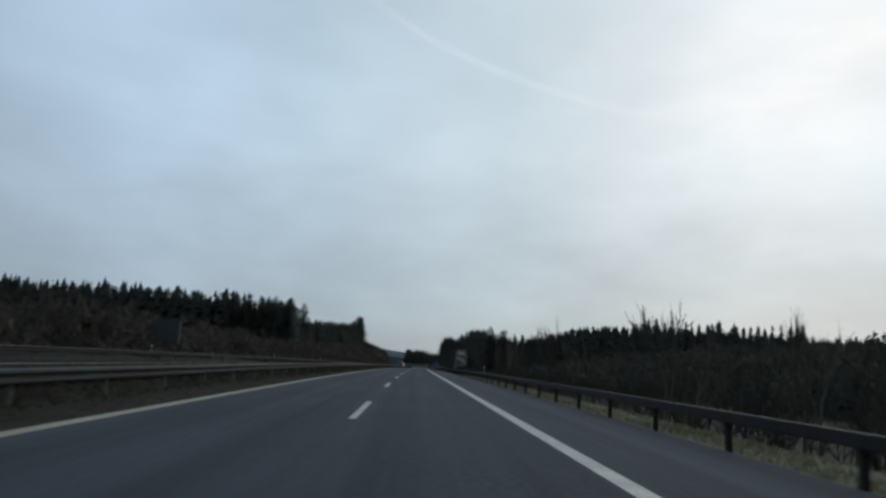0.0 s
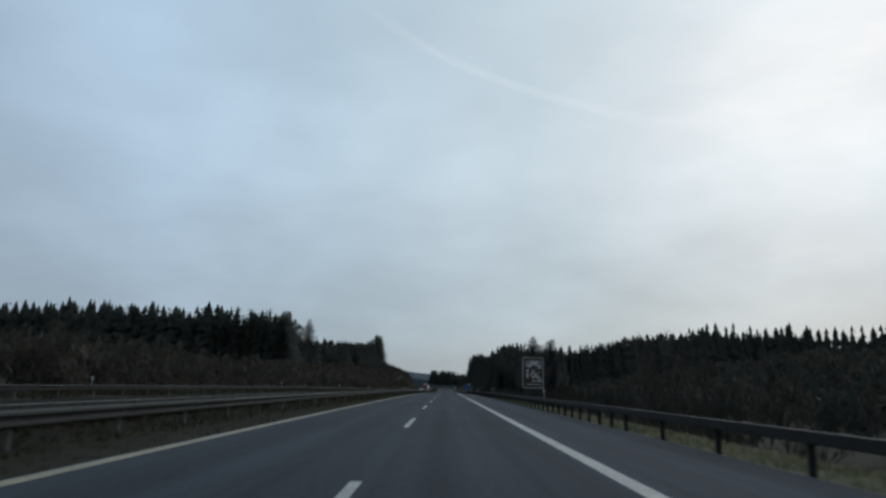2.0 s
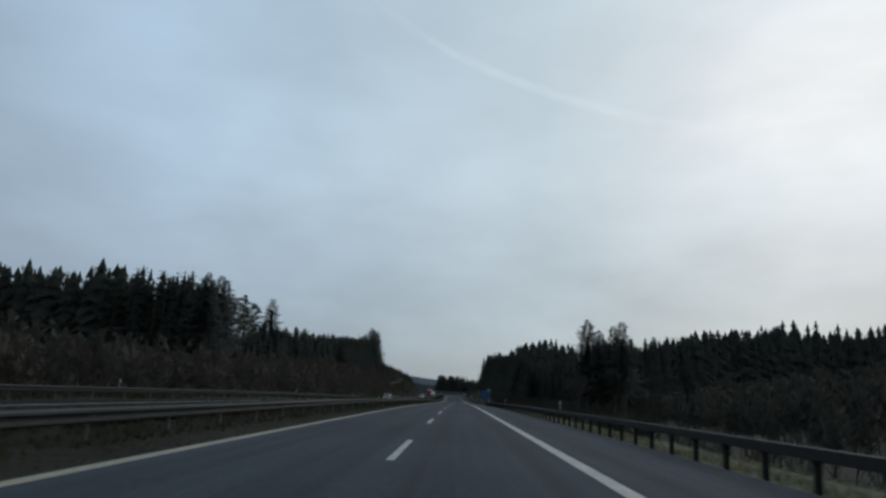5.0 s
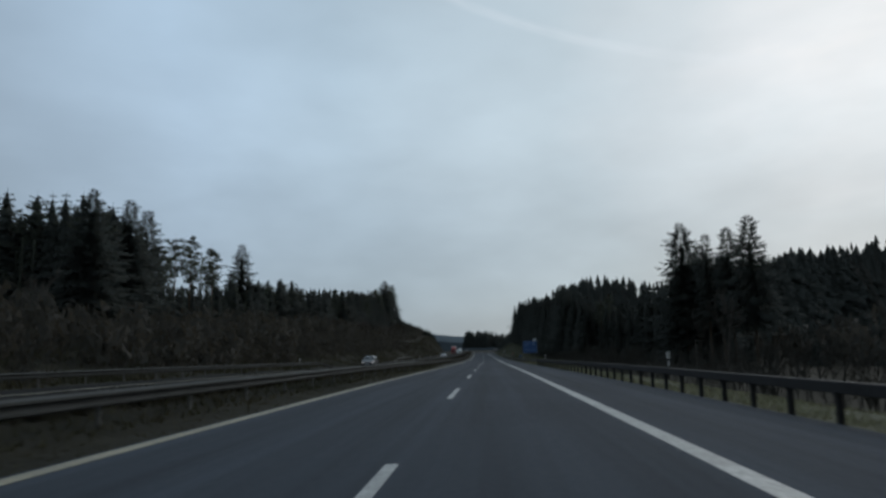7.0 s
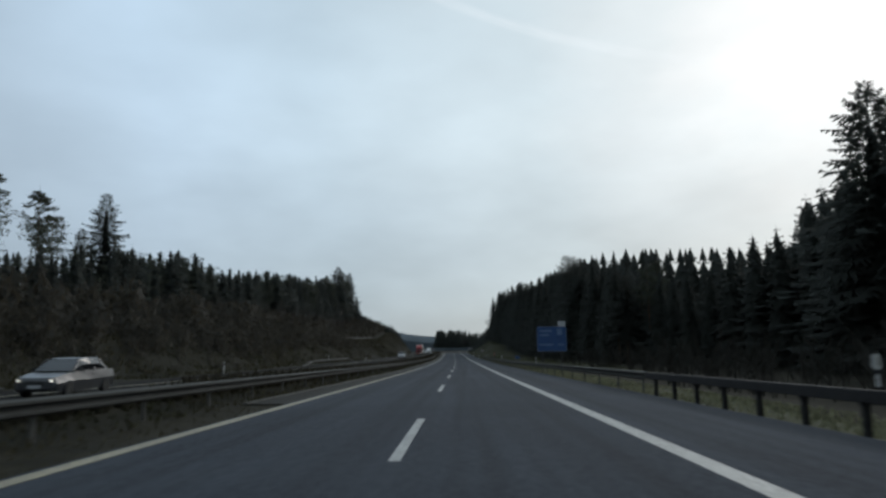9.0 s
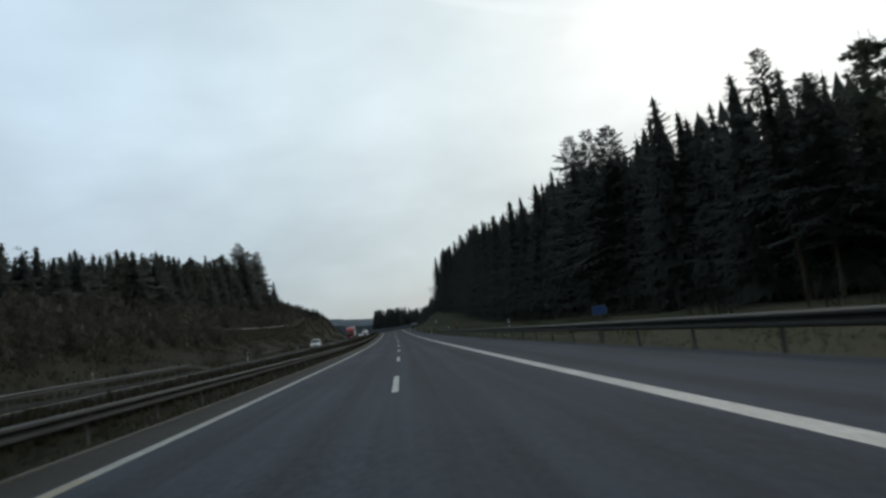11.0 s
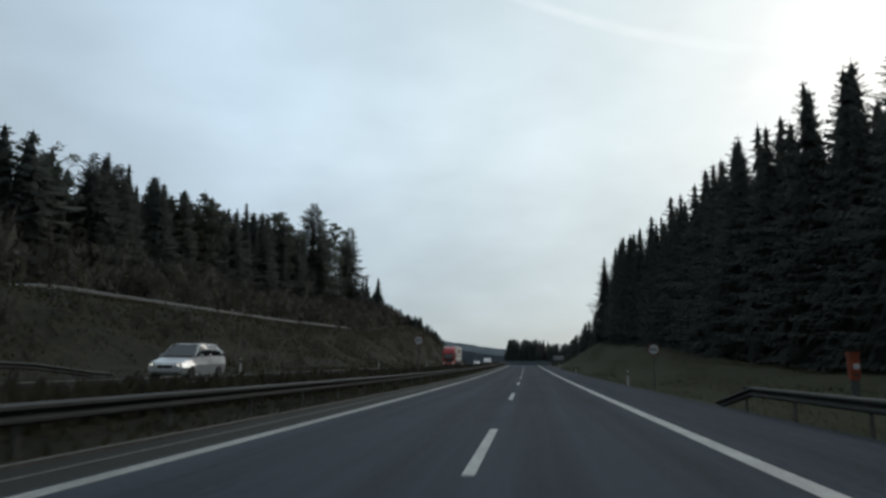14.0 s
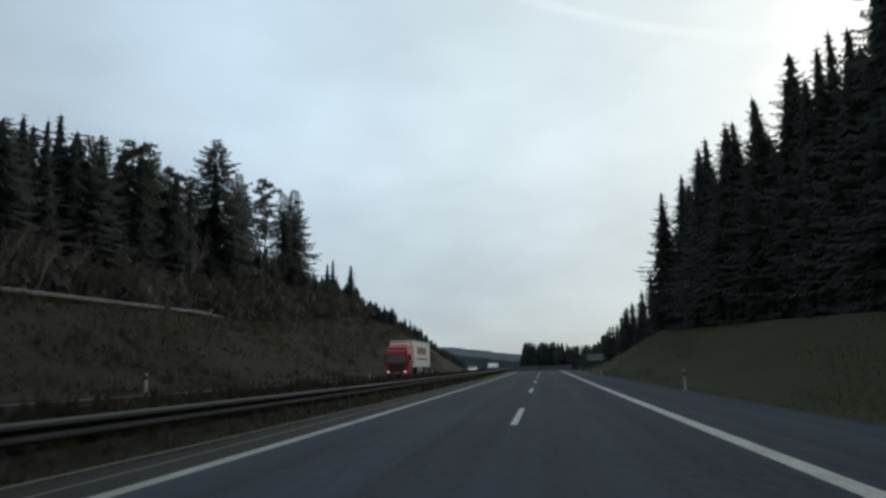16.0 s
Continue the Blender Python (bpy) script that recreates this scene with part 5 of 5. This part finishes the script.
rng = random.Random(12)
places = []
for i in range(560):
    s = rng.uniform(10, 375)
    u = rng.uniform(13, 46) if rng.random() < 0.6 else rng.uniform(12, 20)
    places.append((s, u, rng.uniform(2.4, 4.6) * (0.8 if u < 15 else 1)))
for i in range(90):
    places.append((rng.uniform(345, 480), rng.uniform(14, 26), rng.uniform(1.2, 2.6)))
brush("brush_thicket", "brown leafless thicket on the slope behind the guard rail", places, 5, M_BRUSH)
places = []
for i in range(330):
    s = rng.uniform(60, 350)
    places.append((s, rng.uniform(-60, -24), rng.uniform(1.6, 3.8)))
for i in range(380):
    s = rng.uniform(350, 690)
    u = -26 - 36 * rng.random() ** 0.7
    if 510 < s < 616 and -38.5 < u < -33:
        continue
    places.append((s, u, rng.uniform(1.6, 4.2) if u < -38 else rng.uniform(1.0, 2.4)))
for i in range(90):
    places.append((rng.uniform(470, 690), rng.uniform(-60, -41), rng.uniform(4.0, 6.5)))
cover = []
for i in range(900):
    s, u = rng.uniform(50, 352), -24.5 - 40 * rng.random() ** 1.3
    cover.append((s, u, rng.uniform(1.0, 2.4) * (1.3 if u > -27 else 2.3)))
for i in range(800):
    s, u = rng.uniform(350, 720), rng.uniform(-54, -38.5)
    cover.append((s, u, rng.uniform(3.0, 7.0)))
for i in range(420):
    cover.append((rng.uniform(350, 506), rng.uniform(-38, -27.5), rng.uniform(1.2, 3.2)))
for i in range(260):
    s, u = rng.uniform(352, 700), rng.uniform(-32.5, -23.5)
    for j in range(rng.randrange(1, 4)):
        cover.append((s + rng.uniform(-2, 2), max(-33, min(-23, u + rng.uniform(-1.5, 1.5))), rng.uniform(0.5, 1.5)))
for i in range(1500):
    s, u = rng.uniform(350, 720), -25.5 - 36 * rng.random() ** 0.8
    if 510 < s < 616 and -38.5 < u < -33:
        continue
    if u < -38.5:
        cover.append((s, u, rng.uniform(0.9, 2.2) * 2.3))
    elif i % 7 == 0:
        places.append((s, u, rng.uniform(0.8, 1.7)))
forest("bank_scrub", "low brown scrub covering the wooded bank", cover, BUSHES, M_SCRUB, up=0.8)
bare = []
for i in range(170):
    bare.append((rng.uniform(470, 690), rng.uniform(-57, -41), rng.uniform(7.5, 13.0)))
for i in range(230):
    bare.append((rng.uniform(385, 690), rng.uniform(-62, -37), rng.uniform(5.0, 11.0)))
for i in range(90):
    s = rng.uniform(470, 640)
    bare.append((s, rng.uniform(-66, -56), np.interp(s, (470, 520, 600, 640), (12, 15, 19, 20)) * rng.uniform(0.8, 1.02)))
wood_kinds = [twig_tree(300 + i, 8.0, 3, 3, 0.07, 0.42) for i in range(4)]
forest("bare_wood", "thin leafless trees between the bank and the spruces", [(s, u, h * 2.3) for s, u, h in bare], wood_kinds, M_TWIG)
brush("bank_brush", "brown leafless bushes covering the bank below the forest", places, 9, M_BRUSH)


def grass(name, label, u0, u1, s0, s1, count, tall, seed, mat):
    r = np.random.RandomState(seed)
    ss, us = r.uniform(s0, s1, count), r.uniform(u0, u1, count)
    hs = np.interp(ss, RS, RT)
    z = np.interp(ss, RS, RZ) + land(ss, us) + lift(ss, us) - 0.03
    x, y = np.interp(ss, RS, RX) + np.cos(hs) * us, np.interp(ss, RS, RY) + np.sin(hs) * us
    a, t = r.uniform(0, 6.28, count), r.uniform(0.5, 1.2, count) * tall
    w = r.uniform(0.03, 0.09, count) * (tall / 0.3)
    lean = r.uniform(-0.5, 0.5, (count, 2)) * t[:, None]
    V = np.empty((count, 3, 3), np.float32)
    V[:, 0] = np.stack([x - np.cos(a) * w, y - np.sin(a) * w, z], -1)
    V[:, 1] = np.stack([x + np.cos(a) * w, y + np.sin(a) * w, z], -1)
    V[:, 2] = np.stack([x + lean[:, 0], y + lean[:, 1], z + t], -1)
    soft = np.repeat(np.stack([lean[:, 0] / t * 0.5, lean[:, 1] / t * 0.5, np.ones(count)], -1), 3, axis=0)
    soft = (soft / np.linalg.norm(soft, axis=1, keepdims=True)).astype(np.float32)
    return tagged(new(name, tri_mesh(name, V.reshape(-1, 3), np.arange(3 * count).reshape(-1, 3), mat, soft)), label, "grass", kind="stuff")


grass("verge_grass", "yellowed short winter grass behind the hard shoulder", 7.45, 10.0, 0, 380, 60000, 0.16, 1, M_GRASS)
grass("median_grass", "short dull grass in the median strip", -8.5, -5.7, 0, 760, 60000, 0.20, 2, M_DULLGRASS)
grass("median_weeds", "tall dead weeds in the median behind the rail", -8.5, -7.0, 330, 800, 60000, 0.62, 11, M_WEEDS)
grass("low_median_weeds", "dead weeds in the median behind the rail", -8.5, -7.0, 0, 330, 30000, 0.42, 12, M_WEEDS)
grass("bank_grass", "long dry grass on the banks", -34, -21.8, 120, 720, 60000, 0.38, 3, M_DULLGRASS)
grass("slope_grass", "short olive grass on the slope below the spruces", 7.5, 21, 378, 700, 75000, 0.12, 4, M_SLOPEGRASS)
grass("lane_side_grass", "short dull grass up to the edge line of the fast lane", -5.7, -4.3, 0, 335, 26000, 0.09, 8, M_DULLGRASS)


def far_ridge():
    """Wooded hill on the skyline, with an uneven top of crowns; its colour holds the haze."""
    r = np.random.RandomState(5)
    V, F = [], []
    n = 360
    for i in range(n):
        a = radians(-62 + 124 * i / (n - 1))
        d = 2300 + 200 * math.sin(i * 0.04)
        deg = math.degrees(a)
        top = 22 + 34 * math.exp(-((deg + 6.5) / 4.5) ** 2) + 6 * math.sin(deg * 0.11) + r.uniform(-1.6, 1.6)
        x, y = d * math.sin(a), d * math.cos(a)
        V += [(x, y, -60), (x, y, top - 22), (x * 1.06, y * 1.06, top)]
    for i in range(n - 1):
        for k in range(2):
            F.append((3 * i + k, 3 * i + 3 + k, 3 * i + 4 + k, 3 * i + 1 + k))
    return tagged(new("backdrop_ridge", mesh_of("backdrop_ridge", V, F, M_RIDGE)), "low wooded hill on the horizon, distance haze painted in as blue-grey", "hill", kind="structure")


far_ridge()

# ---- vehicles on the opposite carriageway ----
def wheel(thing, x, y, r, w):
    """One wheel with its tyre and rim."""
    hub = part("wheel", tube(bmesh.new(), r * 0.30, w * 0.9, (x, y, r), (0, 90, 0), 12), M_STEEL_OLD, thing)
    t = bmesh.new()
    tube(t, r, w, (x, y, r), (0, 90, 0), 24)
    part("tyre", t, M_RUBBER, hub, "black tyre", 0.03)
    part("rim", tube(bmesh.new(), r * 0.62, w * 1.02, (x, y, r), (0, 90, 0), 16), M_STEEL, hub, "grey rim", 0.01)


def loft(rows):
    """A closed skin over rows of (y, half width, low z, high z, top half width)."""
    bm = bmesh.new()
    rings = []
    for y, w, z0, z1, wt in rows:
        zm = z0 + 0.55 * (z1 - z0)
        rings.append([bm.verts.new(p) for p in ((-w * 0.94, y, z0), (-w, y, zm), (-wt, y, z1), (wt, y, z1), (w, y, zm), (w * 0.94, y, z0))])
    for a, b in zip(rings, rings[1:]):
        for i in range(6):
            j = (i + 1) % 6
            bm.faces.new((a[i], a[j], b[j], b[i]))
    bm.faces.new(rings[0][::-1])
    bm.faces.new(rings[-1])
    return bm


def car(name, label, s, u, paint, tall=1.46, van=False):
    """A passenger car, its nose towards -y."""
    c = holder(name, at_pose(s, u, 0.01), label, "car", "cars on the motorway")
    deck = 0.95 if not van else 1.02
    rear = 2.15
    part("body", loft(((-2.15, 0.70, 0.32, 0.62, 0.62), (-2.05, 0.82, 0.24, 0.74, 0.70), (-1.5, 0.87, 0.20, 0.86, 0.76), (-0.95, 0.88, 0.20, deck - 0.02, 0.80),
                       (0.4, 0.885, 0.20, deck, 0.82), (1.5, 0.88, 0.22, deck + 0.02, 0.80), (rear - 0.08, 0.84, 0.28, deck, 0.76), (rear, 0.74, 0.36, deck - 0.12, 0.68))),
         paint, c, "", 0.03)
    back = 1.85 if van else 1.55
    cabin = loft(((-1.05, 0.74, deck - 0.03, deck + 0.02, 0.70), (-0.35, 0.78, deck - 0.03, tall - 0.06, 0.62), (0.2, 0.79, deck - 0.03, tall - 0.01, 0.63),
                  (back - 0.55, 0.78, deck - 0.03, tall - 0.03, 0.62), (back + 0.2, 0.74, deck - 0.03, deck + 0.25 if van else deck + 0.02, 0.66)))
    part("window_band", cabin, M_GLASS, c, "dark glass all round", 0.02)
    part("roof", loft(((-0.32, 0.60, tall - 0.075, tall - 0.035, 0.58), (0.2, 0.635, tall - 0.04, tall + 0.012, 0.60), (back - 0.5, 0.62, tall - 0.06, tall - 0.005, 0.58),
                       (back - 0.25, 0.60, tall - 0.12, tall - 0.08, 0.56))), paint, c)
    for sx in (-1, 1):
        for y0, y1 in ((-0.98, -0.38), (0.55, 0.50), (back - 0.05, back - 0.50)):
            p = bmesh.new()
            a, b = Vector((sx * 0.765, y0, deck)), Vector((sx * 0.635, y1, tall - 0.04))
            q = [p.verts.new(v) for v in (a + Vector((0, -0.04, 0)), a + Vector((0, 0.04, 0)), b + Vector((0, 0.04, 0)), b + Vector((0, -0.04, 0)),
                                          a + Vector((sx * 0.03, -0.04, 0)), a + Vector((sx * 0.03, 0.04, 0)), b + Vector((sx * 0.03, 0.04, 0)), b + Vector((sx * 0.03, -0.04, 0)))]
            for f in ((0, 1, 2, 3), (7, 6, 5, 4), (0, 4, 5, 1), (1, 5, 6, 2), (2, 6, 7, 3), (3, 7, 4, 0)):
                p.faces.new([q[i] for i in f])
            part("pillar", p, paint, c)
        part("headlight", box(bmesh.new(), (0.28, 0.10, 0.12), (sx * 0.60, -2.085, 0.64)), M_REFLECT, c, "clear headlight glass", 0.03)
        part("lamp", box(bmesh.new(), (0.10, 0.03, 0.08), (sx * 0.62, -2.135, 0.64)), M_LAMP, c, "lit lamp", 0.01)
        part("mirror", box(bmesh.new(), (0.18, 0.10, 0.12), (sx * 0.95, -0.72, deck + 0.06)), paint, c, "", 0.02)
        part("door_handle", box(bmesh.new(), (0.02, 0.16, 0.025), (sx * 0.89, 0.25, 0.80)), M_BLACK, c)
        for y in (-1.35, 1.32):
            wheel(c, sx * 0.80, y, 0.31, 0.20)
    part("grille", box(bmesh.new(), (0.70, 0.05, 0.14), (0, -2.14, 0.56)), M_BLACK, c, "black grille", 0.01)
    part("bumper", box(bmesh.new(), (1.50, 0.10, 0.16), (0, -2.12, 0.38)), paint, c, "", 0.03)
    part("number_plate", box(bmesh.new(), (0.52, 0.02, 0.11), (0, -2.18, 0.42)), M_CREAM, c, "pale plate")
    return c


def truck(name, label, s, u, cab, with_print):
    """A lorry with a box body, its nose towards -y."""
    t = holder(name, at_pose(s, u, 0.01), label, "truck", "trucks on the motorway")
    part("cab", loft(((-2.3, 1.15, 0.55, 2.6, 1.10), (-2.2, 1.24, 0.45, 2.9, 1.16), (-1.6, 1.25, 0.45, 3.25, 1.16), (-0.2, 1.25, 0.45, 3.30, 1.18))), cab, t, "", 0.05)
    part("roof_fairing", loft(((-1.9, 1.05, 3.1, 3.25, 0.9), (-1.3, 1.12, 3.2, 3.62, 1.0), (-0.25, 1.16, 3.2, 3.85, 1.08))), cab, t, "", 0.03)
    part("windscreen", box(bmesh.new(), (2.06, 0.06, 0.95), (0, -2.31, 2.10), (-7, 0, 0)), M_GLASS, t, "dark windscreen", 0.02)
    part("grille", box(bmesh.new(), (1.7, 0.06, 0.70), (0, -2.34, 1.12)), M_BLACK, t, "black grille", 0.02)
    part("bumper", box(bmesh.new(), (2.4, 0.2, 0.36), (0, -2.33, 0.58)), cab, t, "", 0.04)
    part("number_plate", box(bmesh.new(), (0.52, 0.02, 0.11), (0, -2.45, 0.52)), M_CREAM, t, "pale plate")
    for sx in (-1, 1):
        part("headlight", box(bmesh.new(), (0.34, 0.06, 0.20), (sx * 0.92, -2.42, 0.66)), M_REFLECT, t, "clear headlight glass", 0.02)
        part("lamp", box(bmesh.new(), (0.16, 0.03, 0.12), (sx * 0.92, -2.45, 0.66)), M_LAMP, t, "lit lamp", 0.01)
        part("side_window", box(bmesh.new(), (0.04, 0.85, 0.75), (sx * 1.235, -1.45, 2.15)), M_GLASS, t)
        part("mirror", box(bmesh.new(), (0.12, 0.16, 0.55), (sx * 1.42, -2.05, 2.2)), M_BLACK, t, "", 0.02)
        for y in (-1.35, 3.2, 8.6, 9.8):
            wheel(t, sx * 1.02, y, 0.50, 0.34)
    part("chassis", box(bmesh.new(), (1.1, 12.6, 0.35), (0, 5.0, 0.85)), M_BLACK, t)
    body = part("box_body", box(bmesh.new(), (2.52, 11.8, 3.0), (0, 6.0, 2.62)), M_PANEL, t, "white box body", 0.03)
    for sx in (-1, 1):
        part("roof_rail", box(bmesh.new(), (0.06, 11.82, 0.10), (sx * 1.245, 6.0, 4.09)), M_GREYBACK, body)
        part("side_skirt", box(bmesh.new(), (0.05, 3.2, 0.5), (sx * 1.20, 5.0, 0.85)), M_GREYBACK, t)
        if with_print:
            part("print_bar", box(bmesh.new(), (0.01, 6.2, 0.85), (sx * 1.266, 6.2, 3.0)), M_PRINT, body, "brown printed bar")
            part("print_line", box(bmesh.new(), (0.01, 7.0, 0.22), (sx * 1.266, 6.2, 2.05)), M_PRINT, body, "brown printed line")
            part("front_print", box(bmesh.new(), (0.01, 0.35, 2.2), (sx * 1.266, 0.6, 2.5)), M_REDTRUCK, body, "red printed stripe")
    return t


car("silver_car", "silver compact people carrier with lit headlights, driving towards the viewer", 502.5, -15.0, M_SILVER, 1.60, True)
car("grey_car", "grey hatchback with lit headlights, driving towards the viewer", 337.0, -15.0, M_DARKCAR, 1.45)
car("white_car", "white estate car far off on the opposite carriageway", 690.0, -15.0, M_WHITECAR, 1.46, True)
truck("red_truck", "red lorry with a white box body and brown print", 612.0, -15.0, M_REDTRUCK, True)
truck("white_truck", "white lorry far off on the opposite carriageway", 752.0, -15.0, M_WHITECAR, False)


# ---- vapour trail, high and far ----
def vapour_trail():
    m = bpy.data.materials.new("vapour")
    m.use_nodes = True
    n, l = m.node_tree.nodes, m.node_tree.links
    n.clear()
    out, mix, clear_part, lit = (n.new(k) for k in ("ShaderNodeOutputMaterial", "ShaderNodeMixShader", "ShaderNodeBsdfTransparent", "ShaderNodeEmission"))
    lit.inputs[0].default_value, lit.inputs[1].default_value = (0.92, 0.96, 1.0, 1), 1.0
    uv = n.new("ShaderNodeUVMap")
    xyz = n.new("ShaderNodeSeparateXYZ")
    l.new(uv.outputs[0], xyz.inputs[0])

    def maths(op, a, b=None, c=None):
        k = n.new("ShaderNodeMath")
        k.operation = op
        for i, v in enumerate((a, b, c)):
            if v is None:
                continue
            if isinstance(v, float):
                k.inputs[i].default_value = v
            else:
                l.new(v, k.inputs[i])
        return k.outputs[0]

    across = maths("POWER", maths("SINE", maths("MULTIPLY", xyz.outputs[1], math.pi)), 1.6)
    ends = maths("POWER", maths("SINE", maths("MULTIPLY", xyz.outputs[0], math.pi)), 0.7)
    t = n.new("ShaderNodeTexNoise")
    t.inputs["Scale"].default_value = 5.0
    mp = n.new("ShaderNodeMapping")
    mp.inputs["Scale"].default_value = (2.0, 0.6, 1)
    l.new(uv.outputs[0], mp.inputs[0])
    l.new(mp.outputs[0], t.inputs["Vector"])
    amount = maths("MULTIPLY", maths("MULTIPLY", across, ends), maths("MULTIPLY", t.outputs[0], 0.30))
    l.new(amount, mix.inputs[0])
    l.new(clear_part.outputs[0], mix.inputs[1])
    l.new(lit.outputs[0], mix.inputs[2])
    l.new(mix.outputs[0], out.inputs[0])
    azs, els = (-9, -5, 0, 5, 10, 17, 22, 27), (32.8, 30.7, 28.5, 26.8, 25.2, 23.2, 22.1, 21.3)
    V, F, uvs = [], [], []
    for i in range(41):
        az = -9 + 36 * i / 40
        el = float(np.interp(az, azs, els))
        for k, side in enumerate((-0.55, 0, 0.55)):
            a, b = radians(az + side * 0.35), radians(el + side)
            V.append((4000 * math.sin(a) * math.cos(b), 340 + 4000 * math.cos(a) * math.cos(b), 4000 * math.sin(b)))
            uvs.append((i / 40, k / 2))
    for i in range(40):
        for k in range(2):
            F.append((3 * i + k, 3 * i + 1 + k, 3 * i + 4 + k, 3 * i + 3 + k))
    me = mesh_of("vapour_trail", V, F, m)
    layer = me.uv_layers.new(name="map")
    for lp in me.loops:
        layer.data[lp.index].uv = uvs[lp.vertex_index]
    ob = new("vapour_trail", me)
    return tagged(ob, "thin white vapour trail fading across the cloudy sky", "vapour trail", kind="structure")


vapour_trail()
